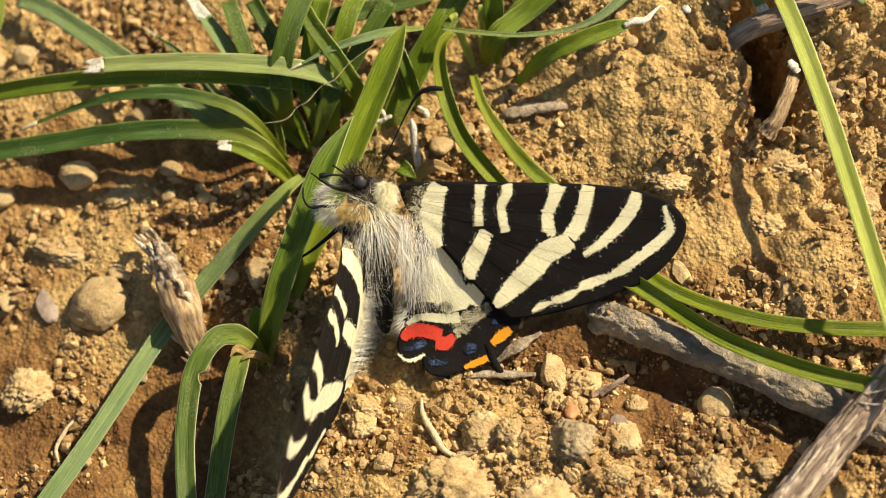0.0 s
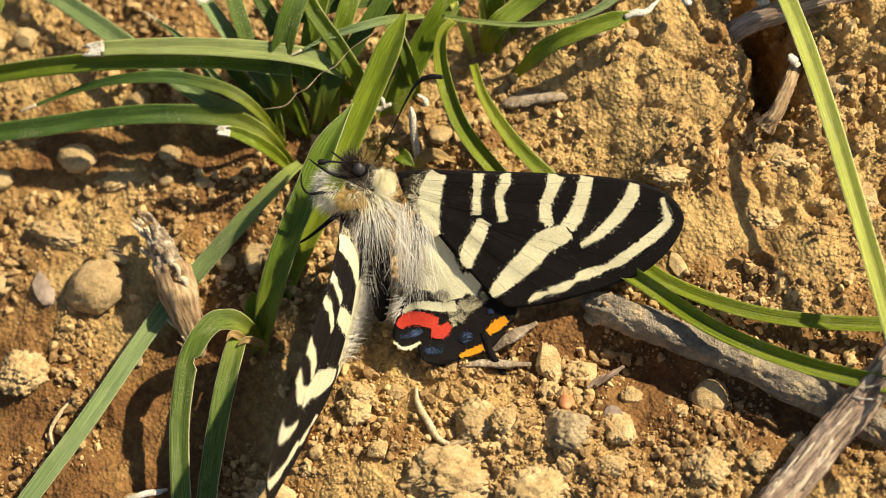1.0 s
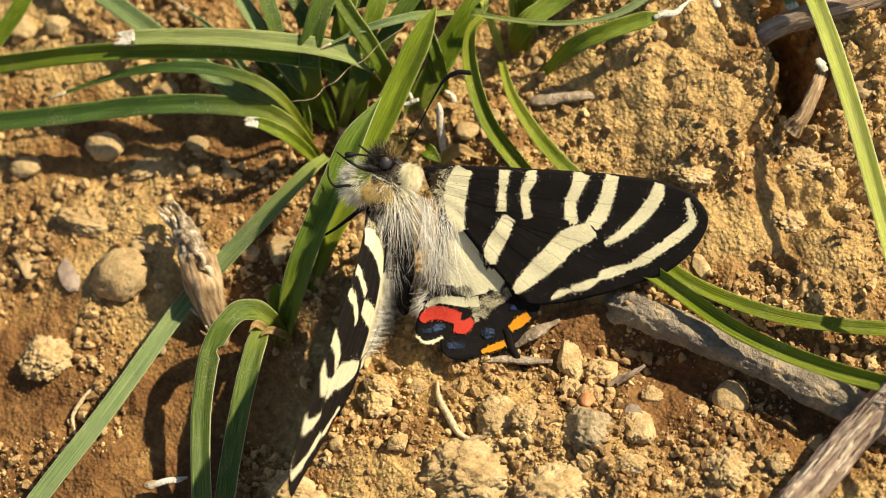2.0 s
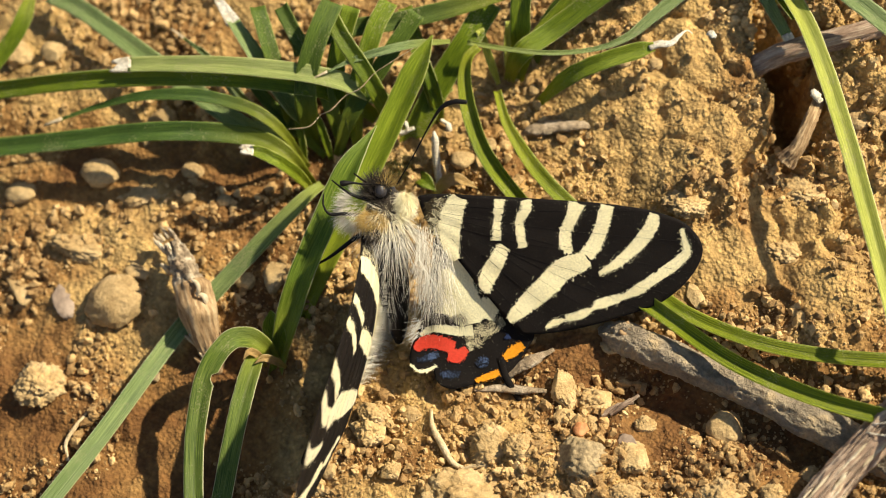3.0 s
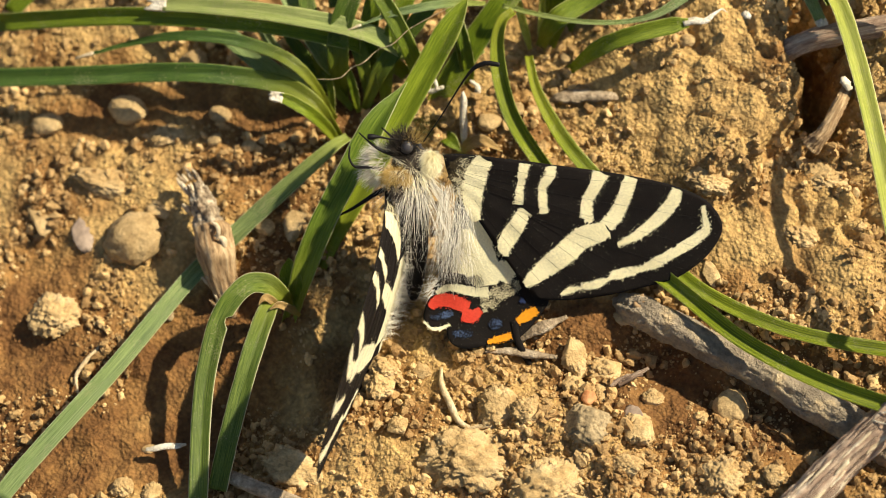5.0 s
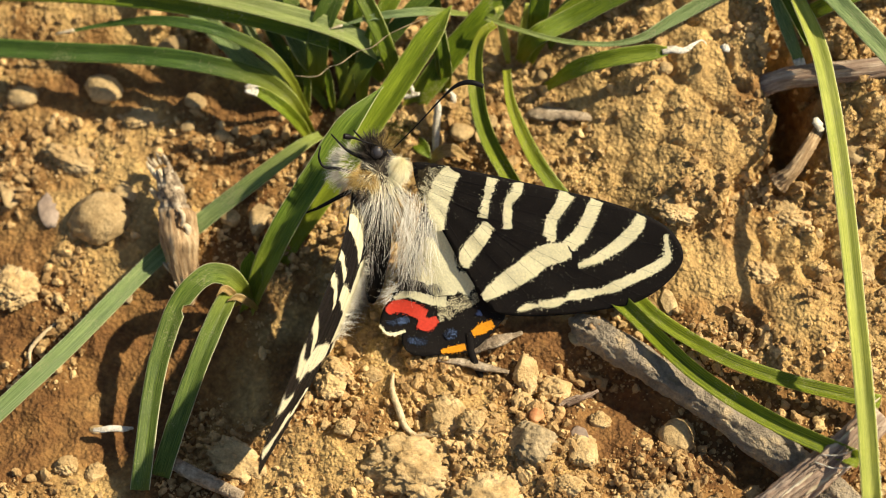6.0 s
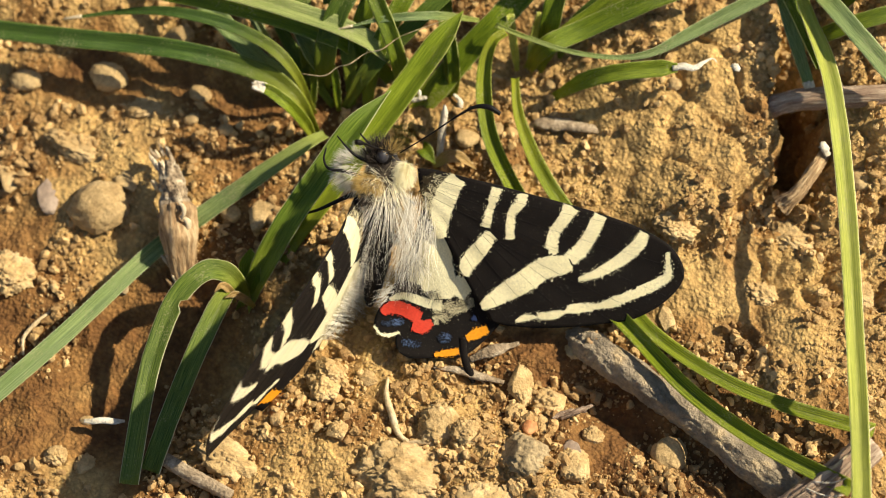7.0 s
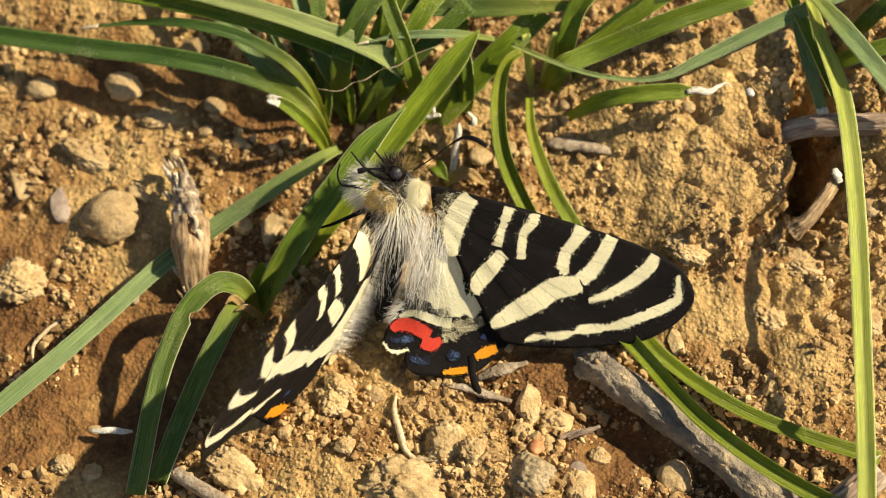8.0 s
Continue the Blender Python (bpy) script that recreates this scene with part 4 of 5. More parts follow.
def twig(kind, points):
    TWIG_SEED[0] += 1
    material, name, label, category, rough = TWIG_LOOK[kind]
    bm = bmesh.new()
    if kind == "upright_stick":
        return dead_stem(points)
    thick = max(p[3] for p in points) > 1
    tube(bm, points, sides=56 if thick else 8, steps=22 if thick else 12, rough=rough, seed=TWIG_SEED[0], ridge=0.07 if thick and material is BARK else 0.035 if thick else 0.0, flat=0.45 if kind in ("chip", "twiglet2", "back_stick2", "straw", "blade_white_bits") else 1.0)
    c = Vector(points[0][:3]) * MM
    bm.transform(Matrix.Translation(-c))
    ob = to_object(name, bm, material)
    ob.location = c
    return tagged(ob, label, category)


twig('upright_stick', [(-26.2, -3.9, -5.8, 0.55), (-27.3, -1.1, -2.9, 1.65), (-28.5, 2.8, -0.1, 2.15), (-29.7, 6.4, 1.5, 1.75), (-31.0, 9.6, 2.6, 1.40)])
STICK_LINE = [(52.6, -15.3, 7.5, 1.75), (47.7, -20.7, 5.9, 1.80), (43.2, -24.7, 4.4, 1.85), (38.6, -29.1, 2.9, 1.90), (35.2, -32.4, 2.5, 1.85)]
twig('bark_stick', STICK_LINE)
twig('grey_root', [(19.0, -3.0, -1.7, 1.30), (20.8, -4.6, -0.1, 1.85), (23.6, -6.4, 0.8, 1.85), (29.6, -10.2, 1.2, 1.80), (35.0, -13.4, 1.5, 1.60), (39.6, -16.7, 1.7, 1.85), (45.3, -20.2, 1.8, 1.90), (50.9, -24.3, 1.9, 1.90)])
def loose_bark(owner, points, count, seed, names, length, lift=0.10):
    """Splitting strips that lie along a stick on the side turned up, and a few stray fibres."""
    rng = random.Random(seed)
    line = spline(points, 10)
    for i in range(count):
        j = rng.randrange(2, len(line) - 4)
        q, q2 = np.array(line[j]), np.array(line[j + 2])
        way = (Vector(q2[:3]) - Vector(q[:3])).normalized()
        across = way.cross(Vector((0, -0.45, 0.9))).normalized()
        up = across.cross(way).normalized()
        a = rng.uniform(-1.1, 1.1)
        out = up * math.cos(a) + across * math.sin(a)
        c = Vector(q[:3]) + out * (q[3] * (1.0 + 0.02 * i / count))
        half = length * rng.uniform(0.5, 1.2)
        r = rng.uniform(0.10, 0.26)
        bm = bmesh.new()
        ends = [(c - way * half - out * 0.12, 0.05), (c - way * half * 0.4 + out * lift * 0.5, r), (c + way * half * 0.4 + out * lift * 0.4, r * 0.9), (c + way * half + out * lift * rng.uniform(-0.5, 2.0), 0.04)]
        tube(bm, [(*p, w) for p, w in ends], sides=7, steps=5, rough=0.5, seed=seed + i, flat=0.55)
        bm.transform(Matrix.Translation(-owner.location))
        part(names[0], bm, STRAW if i % 3 == 0 else names[1], owner)


def broken_end(owner, centre, radius, seed, material):
    """The knobbly, torn end of a root."""
    bm = bmesh.new()
    made = bmesh.ops.create_icosphere(bm, subdivisions=4, radius=1.0)["verts"]
    for v in made:
        d = v.co.normalized()
        cell = noise.voronoi(d * 1.8 + Vector((seed, 0, 0)))[0]
        v.co = (Vector(centre) + Vector((d.x * 1.05, d.y * 0.8, d.z * 0.9)) * radius * (0.85 + 0.5 * (cell[1] - cell[0]) + 0.15 * noise.noise(d * 6))) * MM
    bm.transform(Matrix.Translation(-owner.location))
    part("broken_end", bm, material, owner, "torn reddish-brown end of the root")


ROOT = bpy.data.objects["root"]
broken_end(ROOT, (21.6, -4.7, 0.2), 2.0, 5, STEM)
for knot_at, knot_r in (((33.0, -12.2, 2.3), 0.75), ((37.4, -15.0, 2.6), 0.9), ((27.0, -8.4, 2.2), 0.6)):
    bm = bmesh.new()
    bmesh.ops.create_icosphere(bm, subdivisions=3, radius=1.0)
    for v in bm.verts:
        d = v.co.normalized()
        v.co = (Vector(knot_at) + Vector((d.x * 1.3, d.y * 1.1, d.z * 0.7)) * knot_r * (1 + 0.3 * noise.noise(d * 2 + Vector(knot_at)))) * MM
    bm.transform(Matrix.Translation(-ROOT.location))
    part("knot", bm, ROOTWOOD, ROOT)
STICK = bpy.data.objects["stick"]
loose_bark(STICK, STICK_LINE, 46, 300, ("bark_strip", BARK), 2.6)
for fibre in (((45.6, -21.6, 7.4), (47.6, -22.4, 8.1), (49.6, -22.0, 8.0)), ((46.4, -20.8, 7.6), (48.2, -21.0, 8.6), (50.0, -20.2, 9.0))):
    bm = bmesh.new()
    tube(bm, [(*p, r) for p, r in zip(fibre, (0.10, 0.08, 0.03))], sides=6, steps=6)
    bm.transform(Matrix.Translation(-STICK.location))
    part("fibre", bm, WHITE_STRAW, STICK, "stray white fibre")

twig('stub', [(40.9, 13.4, 7.1, 1.20), (42.5, 14.5, 8.6, 0.85), (44.1, 17.4, 9.5, 0.75), (45.5, 20.6, 8.5, 0.70)])
twig('back_stick', [(38.0, 24.9, 9.9, 1.30), (42.2, 25.3, 12.4, 1.30), (49.1, 25.7, 14.2, 1.30), (56.8, 27.0, 15.3, 1.20)])
twig('rootlet', [(-1.4, -11.5, -2.4, 0.20), (-1.2, -14.2, -1.5, 0.36), (-0.1, -16.6, -1.5, 0.42), (0.8, -18.5, -1.5, 0.40), (2.2, -19.4, -1.4, 0.30), (4.4, -19.3, -1.1, 0.32), (7.0, -20.3, -1.8, 0.12)])
twig('rootlet2', [(-41.9, -7.7, -6.1, 0.15), (-43.2, -9.4, -6.1, 0.26), (-44.3, -11.4, -6.4, 0.22), (-43.9, -13.5, -6.7, 0.12)])
twig('straw', [(-35.0, -20.9, -5.8, 0.25), (-33.9, -20.9, -5.5, 0.40), (-32.7, -20.7, -5.3, 0.42), (-31.5, -20.7, -5.2, 0.36), (-30.4, -20.4, -5.3, 0.15)])
twig('chip', [(10.8, 20.6, 5.3, 0.25), (12.3, 20.6, 6.0, 0.85), (15.0, 20.6, 6.3, 0.75), (17.6, 20.5, 6.5, 0.70), (19.2, 20.4, 6.2, 0.20)])
twig('white_stem', [(0.6, 14.6, 2.7, 0.18), (0.6, 16.0, 4.0, 0.42), (0.5, 17.6, 5.8, 0.50), (0.5, 18.9, 7.5, 0.42), (0.4, 19.6, 8.3, 0.15)])
twig('twiglet', [(18.8, -14.1, -0.5, 0.30), (20.5, -13.3, 0.2, 0.30), (22.2, -12.2, 0.1, 0.25)])
twig('twiglet2', [(7.6, -8.4, -0.9, 0.30), (10.3, -7.1, 0.1, 0.65), (13.0, -5.7, -0.1, 0.28)])
twig('twiglet2', [(3.6, -9.6, -1.5, 0.20), (6.3, -9.7, -1.3, 0.45), (9.2, -10.2, -1.0, 0.50), (11.9, -10.6, -0.8, 0.25)])
twig('twiglet', [(17.8, -14.3, -0.4, 0.25), (19.6, -13.3, -0.2, 0.30), (21.6, -13.0, 0.0, 0.15)])
twig('back_stick2', [(45.4, 24.5, 10.5, 1.20), (50.1, 23.7, 10.8, 1.10), (56.8, 22.8, 11.2, 1.00)])
twig('dry_stalk', [(-16.9, 20.4, 9.2, 0.03), (-14.1, 19.9, 10.3, 0.07), (-12.6, 20.9, 11.1, 0.03), (-11.3, 21.0, 11.9, 0.08), (-9.6, 22.2, 12.8, 0.03), (-7.8, 22.5, 13.7, 0.07), (-6.0, 23.9, 14.6, 0.03), (-4.3, 24.5, 15.5, 0.06), (-1.2, 25.4, 17.1, 0.03)])
twig('left_root', [(-25.3, -24.2, -5.2, 0.80), (-21.6, -26.1, -4.3, 0.90), (-16.7, -27.9, -4.1, 0.80)])
twig('blade_white_bits', [(-4.5, 21.6, 5.8, 0.30), (-3.4, 21.1, 6.1, 0.35), (-2.0, 21.2, 6.9, 0.25)])
twig('blade_white_bits', [(32.8, 26.7, 14.9, 0.30), (33.3, 26.4, 15.1, 0.50), (33.7, 26.3, 14.8, 0.30)])
twig('blade_white_bits', [(44.3, 19.3, 13.0, 0.30), (44.6, 18.4, 13.1, 0.55), (45.0, 17.7, 12.7, 0.30)])
twig('blade_white_bits', [(-3.9, 22.5, 7.0, 0.15), (-2.9, 21.5, 7.5, 0.25), (-2.8, 20.7, 6.9, 0.15)])
twig('blade_white_bits', [(1.2, 23.0, 5.7, 0.20), (2.1, 21.9, 5.9, 0.30), (2.2, 20.7, 4.7, 0.12)])


def splinters(owner, top, base_r):
    """Torn fibres and bark flakes round the broken end of the dead stem."""
    rng = random.Random(9)
    for i in range(12):
        a = i * 2.4
        d = Vector((math.cos(a), math.sin(a), 0))
        p = Vector(top) + d * base_r * 0.75 - Vector((0.5, -0.4, 1.2))
        q = p + Vector((-0.55, 0.6, 0.8)) * rng.uniform(0.6, 1.9) + d * rng.uniform(-0.1, 0.35)
        m = (p + q) / 2 + d * 0.12
        bm = bmesh.new()
        tube(bm, [(*p, 0.30), (*m, 0.24), (*q, 0.05)], sides=6, steps=4, rough=0.4, seed=i)
        bm.transform(Matrix.Translation(-owner.location))
        part("splinter", bm, STRAW if i % 3 == 1 else CORK, owner)
    for i in range(15):
        u = rng.uniform(0.15, 0.95)
        a = rng.uniform(3.7, 6.2)
        c = Vector(STEM_LINE[0]).lerp(Vector(STEM_LINE[1]), u)
        d = Vector((math.cos(a), math.sin(a), 0.3))
        p = c + d * 1.8
        bm = bmesh.new()
        tube(bm, [(*(p - Vector((0, 0.2, 0.9)) - d * 0.3), 0.25), (*(p + d * 0.1), 0.34), (*(p + d * 0.5 + Vector((-0.3, 0.3, 1.0))), 0.08)], sides=7, steps=4, rough=0.4, seed=40 + i)
        bm.transform(Matrix.Translation(-owner.location))
        part("bark_flake", bm, STRAW if i % 3 == 0 else STEM, owner, "peeling flake of bark")


STEM_LINE = ((-26.2, -3.9, -5.8), (-31.1, 10.0, 2.0))
DEAD_STEM = bpy.data.objects["dead_stem"]
splinters(DEAD_STEM, STEM_LINE[1], 1.4)

# ---- loose crumbs of soil ----


def crumb_shapes(level, count):
    """Irregular angular crumb shapes as (vertices, faces), radius about 1."""
    shapes, rng = [], random.Random(level)
    for s in range(count):
        bm = bmesh.new()
        bmesh.ops.create_icosphere(bm, subdivisions=level, radius=1.0)
        seed = Vector((s * 5.1, 2.0, 7.0))
        planes = [(Vector((rng.gauss(0, 1), rng.gauss(0, 1), rng.gauss(0, 1))).normalized(), rng.uniform(0.42, 0.8)) for _ in range(8)]
        for v in bm.verts:
            d = v.co.normalized()
            r = 1 + 0.7 * noise.noise(d * 1.6 + seed) + 0.6 * noise.noise(d * 4 + seed)
            for n, cut in planes:
                over = (d * r).dot(n)
                if over > cut:
                    r *= cut / over
            v.co = d * r
        bm.verts.ensure_lookup_table()
        shapes.append((np.array([v.co[:] for v in bm.verts]), np.array([[v.index for v in f.verts] for f in bm.faces])))
        bm.free()
    return shapes


def build_crumbs(name, label, count, small, spread, level, seed):
    rng = random.Random(seed)
    shapes = crumb_shapes(level, 12)
    verts, faces, base, made = [], [], 0, 0
    while made < count:
        x, y = rng.uniform(-61, 65), rng.uniform(-43, 72)
        q = Vector((x, y, 0))
        dens = 0.42 + 1.0 * noise.noise(q * 0.11 + Vector((7, 7, 2)))
        dens += 0.6 * math.exp(-((x - 12) / 22) ** 2 - ((y + 22) / 9) ** 2) - 0.75 * math.exp(-((x + 36) / 17) ** 2 - ((y + 13) / 13) ** 2)
        dens -= 0.45 * math.exp(-((x - 13) / 8) ** 2 - ((y + 4) / 4) ** 2)
        dens -= 0.40 * math.exp(-((x + 40) / 16) ** 2 - ((y - 14) / 11) ** 2)
        dens -= 0.35 * math.exp(-((x - 29) / 12) ** 2 - ((y + 16) / 5) ** 2)
        dens -= 0.30 * math.exp(-((x - 42) / 9) ** 2 - ((y + 1) / 8) ** 2)
        dens -= 0.55 * math.exp(-((x - 27) / 9) ** 2 - ((y - 19) / 12) ** 2)
        if rng.random() > dens:
            continue
        r = small + spread * rng.random() ** 2.7
        v, f = shapes[made % 12]
        turn = np.array(Euler((rng.uniform(0, 6.3), rng.uniform(0, 6.3), rng.uniform(0, 6.3))).to_matrix())
        size = np.array((1.0, rng.uniform(0.65, 1.15), rng.uniform(0.55, 0.95))) * r
        verts.append(((v * size) @ turn.T + np.array((x, y, height(x, y) + r * 0.25))) * MM)
        faces.append(f + base)
        base += len(v)
        made += 1
    me = bpy.data.meshes.new(name)
    me.from_pydata(np.concatenate(verts).tolist(), [], np.concatenate(faces).tolist())
    me.materials.append(CRUMB)
    tagged(new(name, me), label, "soil crumbs", kind="stuff")


build_crumbs("soil_grains", "fine tan grains scattered over the soil", 52000, 0.08, 0.26, 1, 5)
build_crumbs("soil_crumbs", "loose angular tan crumbs lying on the soil", 17000, 0.20, 0.80, 2, 6)

# ---- butterfly ----
FORE_OUTLINE = [(-0.32, 1.75), (1.05, 2.13), (3.25, 2.30), (5.76, 2.41), (8.90, 2.55), (12.05, 2.60), (17.10, 2.69), (21.54, 2.63), (25.37, 2.36), (27.95, 1.86), (29.90, 1.15), (31.38, -0.03), (32.17, -1.24), (32.32, -2.41), (31.91, -3.88), (31.01, -5.50), (29.83, -6.94), (28.32, -8.33), (26.46, -9.33), (24.27, -10.26), (21.75, -11.27), (19.42, -12.07), (17.32, -12.66), (15.22, -13.05), (13.62, -13.17), (12.38, -12.73), (10.71, -11.38), (9.03, -9.64), (7.36, -7.98), (5.68, -6.07), (3.82, -4.05), (2.18, -2.49), (0.71, -0.60)]
FORE_BANDS = {
    'b1': [(4.45, 2.05, 0.95), (3.82, 0.53, 1.20), (3.65, -1.42, 1.20), (3.86, -3.38, 1.01), (4.57, -5.18, 0.51)],
    'b2': [(8.92, 2.24, 0.57), (8.84, -0.22, 0.44), (9.01, -2.56, 0.51)],
    'b2low': [(9.86, -3.12, 0.70), (9.02, -5.32, 0.96), (8.28, -7.40, 0.89), (8.54, -8.71, 0.32)],
    'b3': [(11.81, 2.35, 0.63), (11.98, 1.38, 0.57), (11.35, 0.06, 0.51), (11.63, -1.62, 0.47), (12.02, -3.11, 0.51)],
    'b4': [(17.61, 2.53, 0.89), (17.20, 0.90, 0.71), (16.60, -0.81, 0.64), (16.75, -2.37, 0.70), (16.78, -3.03, 0.51)],
    'b4hook': [(16.65, -2.97, 0.39), (17.16, -3.02, 0.39), (17.66, -2.81, 0.26)],
    'b5': [(21.04, 2.50, 0.77), (20.67, 0.15, 0.77), (20.16, -1.88, 0.84), (19.23, -3.48, 0.85)],
    'disc': [(19.37, -3.74, 0.92), (18.45, -4.43, 1.19), (16.90, -5.19, 1.32), (15.35, -7.09, 1.32), (13.78, -8.86, 1.19), (12.21, -10.64, 0.86), (11.24, -11.75, 0.40)],
    'b6': [(26.34, 1.95, 0.51), (26.19, 0.45, 0.78), (24.76, -2.01, 0.72), (23.08, -3.84, 0.59), (21.80, -4.86, 0.40), (20.88, -5.48, 0.20)],
    'b7': [(29.68, 0.51, 0.19), (30.09, -0.85, 0.32), (30.56, -2.07, 0.45), (29.76, -3.29, 0.59), (27.41, -5.42, 0.60), (25.40, -7.08, 0.60), (24.23, -7.84, 0.33), (22.99, -8.41, 0.54), (21.29, -9.05, 0.54), (20.62, -9.61, 0.20), (19.50, -10.30, 0.47), (18.06, -10.94, 0.40), (17.62, -11.15, 0.13), (16.62, -11.58, 0.40), (15.43, -12.29, 0.13)],
}
HIND_OUTLINE = [(1.88, -2.99), (2.01, -6.27), (1.95, -9.60), (1.42, -12.64), (0.85, -14.68), (0.35, -16.71), (0.53, -18.24), (1.51, -18.86), (3.05, -18.65), (3.46, -19.56), (4.13, -20.32), (5.29, -20.60), (6.69, -20.28), (7.97, -19.83), (9.56, -19.37), (11.02, -18.79), (12.03, -17.89), (12.89, -16.66), (13.73, -15.03), (14.31, -13.46), (13.13, -11.82), (10.12, -9.24), (6.11, -5.42), (3.47, -2.91)]
HIND_MARKS = {
    'cream': [(4.50, -4.81, 0.76), (4.91, -7.11, 1.53), (5.79, -9.73, 1.80), (6.50, -11.37, 2.06), (6.94, -12.69, 1.29)],
    'cream_inner': [(3.99, -6.49, 0.89), (3.73, -9.49, 1.02), (3.63, -11.83, 0.83)],
    'cream_edge': [(7.92, -10.30, 0.93), (9.22, -10.59, 0.77), (8.83, -11.94, 0.65)],
    'line': [(1.43, -14.63, 0.20), (1.99, -14.06, 0.33), (2.93, -13.61, 0.40), (4.41, -13.61, 0.54), (6.08, -13.67, 0.54), (7.29, -13.42, 0.67)],
    'red': [(0.98, -16.32, 0.39), (1.53, -15.63, 0.66), (2.54, -15.18, 0.80), (4.02, -15.31, 0.80), (5.32, -15.72, 0.74)],
    'red2': [(4.78, -16.54, 0.60), (5.49, -16.65, 0.80), (6.18, -16.35, 0.66), (6.74, -15.65, 0.39)],
    'blue1': [(1.21, -17.58, 0.20), (2.61, -17.05, 0.40), (3.62, -16.60, 0.20)],
    'blue2': [(4.02, -18.91, 0.20), (5.17, -18.79, 0.46), (6.26, -18.68, 0.20)],
    'blue3': [(8.02, -17.47, 0.26), (8.72, -17.11, 0.60), (9.35, -16.82, 0.27)],
    'blue4': [(11.04, -14.01, 0.20), (11.55, -13.73, 0.27)],
    'rim': [(0.46, -18.09, 0.08), (1.45, -18.77, 0.15), (2.47, -18.65, 0.20), (3.54, -18.00, 0.13)],
    'dust': [(7.69, -15.35, 0.52), (8.26, -13.64, 0.91), (9.38, -12.79, 0.80), (10.76, -11.94, 0.53)],
    'dust2': [(7.32, -15.90, 0.26), (7.03, -14.84, 0.39), (6.87, -14.17, 0.39)],
    'orange1': [(8.02, -19.40, 0.20), (9.41, -18.75, 0.40), (10.68, -18.11, 0.33)],
    'orange2': [(11.07, -16.43, 0.33), (12.01, -15.59, 0.60), (13.13, -14.62, 0.47)],
}
TAIL = [(10.69, -16.46, 0.52), (11.27, -18.31, 0.45), (12.15, -19.81, 0.46), (12.81, -20.65, 0.46), (13.27, -21.43, 0.26)]
BODY_AT = Matrix(((0.9896, 0.1426, 0.0160, -1.41 * MM), (-0.0898, 0.7020, -0.7065, 5.74 * MM), (-0.1120, 0.6977, 0.7075, 13.0 * MM), (0, 0, 0, 1)))
butterfly = new("butterfly")
butterfly.matrix_world = Matrix.LocRotScale(BODY_AT.translation, BODY_AT.to_quaternion(), None)
tagged(butterfly, "black and cream striped butterfly clinging to a grass blade", "butterfly")


def curl(v):
    """The rear of the hindwing and its tail bend up off the ground."""
    d = max(0.0, -12.0 - v)
    return Vector((0.0, 0.26, 0.97)) * (0.030 * d * d)


def right_place(u, v):
    """The open wing lies in the insect's own plane, faintly bowed."""
    return Vector((u, v, 0.25 * math.sin(u * 0.16) - 0.0006 * v * v)) + curl(v)


def left_place(u, v):
    """The raised wing mirrors the open one; it is cupped, and its tip curls in."""
    w = min(u, 28.9) + 0.30 * max(0.0, u - 28.9)
    z = (-0.2018 * w * w + 0.3705 * w * v + -0.2770 * v * v) / 10 + (0.0355 * w ** 3 + -0.0447 * w * w * v + 0.1353 * w * v * v) / 100
    return Vector((-1.0349 * w, 0.9123 * v, z))


def left_hind_place(u, v):
    """The hindwing of the raised side, cupped likewise."""
    z = (-0.5799 * u * u + 0.6525 * u * v + -0.3534 * v * v) / 10 + (-0.2260 * u * u * v + 0.1736 * u * v * v + -0.0808 * v ** 3) / 100
    return Vector((-u, v, z))


def pleat(u, v):
    """Fine folds that radiate from the wing's root, along the veins."""
    a = math.atan2(v - 1.0, u + 2.0)
    return 0.055 * math.cos(a * 26) * min(1.0, math.hypot(u, v) / 8)


def membrane(outline, place, lift, dense=0.75):
    """A thin closed sheet filled inside a smooth outline, with pleats and a serrated fringe."""
    pts = [Vector(p) for p in outline]
    ring = [Vector(q) for q in spline([tuple(p) for p in pts] + [tuple(pts[0])], 5)[:-1]]
    bm = bmesh.new()
    loop = [bm.verts.new((p.x, p.y, 0)) for p in ring]
    for a, b in zip(loop, loop[1:] + loop[:1]):
        bm.edges.new((a, b))
    bmesh.ops.triangle_fill(bm, use_beauty=True, use_dissolve=False, edges=bm.edges)
    for _ in range(5):
        long_ones = [e for e in bm.edges if e.calc_length() > dense]
        if not long_ones:
            break
        bmesh.ops.subdivide_edges(bm, edges=long_ones, cuts=1)
        bmesh.ops.triangulate(bm, faces=bm.faces)
        bmesh.ops.beautify_fill(bm, faces=bm.faces, edges=bm.edges)
    flip = place(1, 0).x < 0
    for v in bm.verts:
        u, w = v.co.x, v.co.y
        v.co = (place(u, w) + Vector((0, 0, lift + pleat(u, w)))) * MM
    if flip:
        bmesh.ops.reverse_faces(bm, faces=bm.faces)
    bm.normal_update()
    if sum(f.normal.z for f in bm.faces) < 0:
        bmesh.ops.reverse_faces(bm, faces=bm.faces)
    bmesh.ops.solidify(bm, geom=bm.faces[:], thickness=0.06 * MM)
    return bm


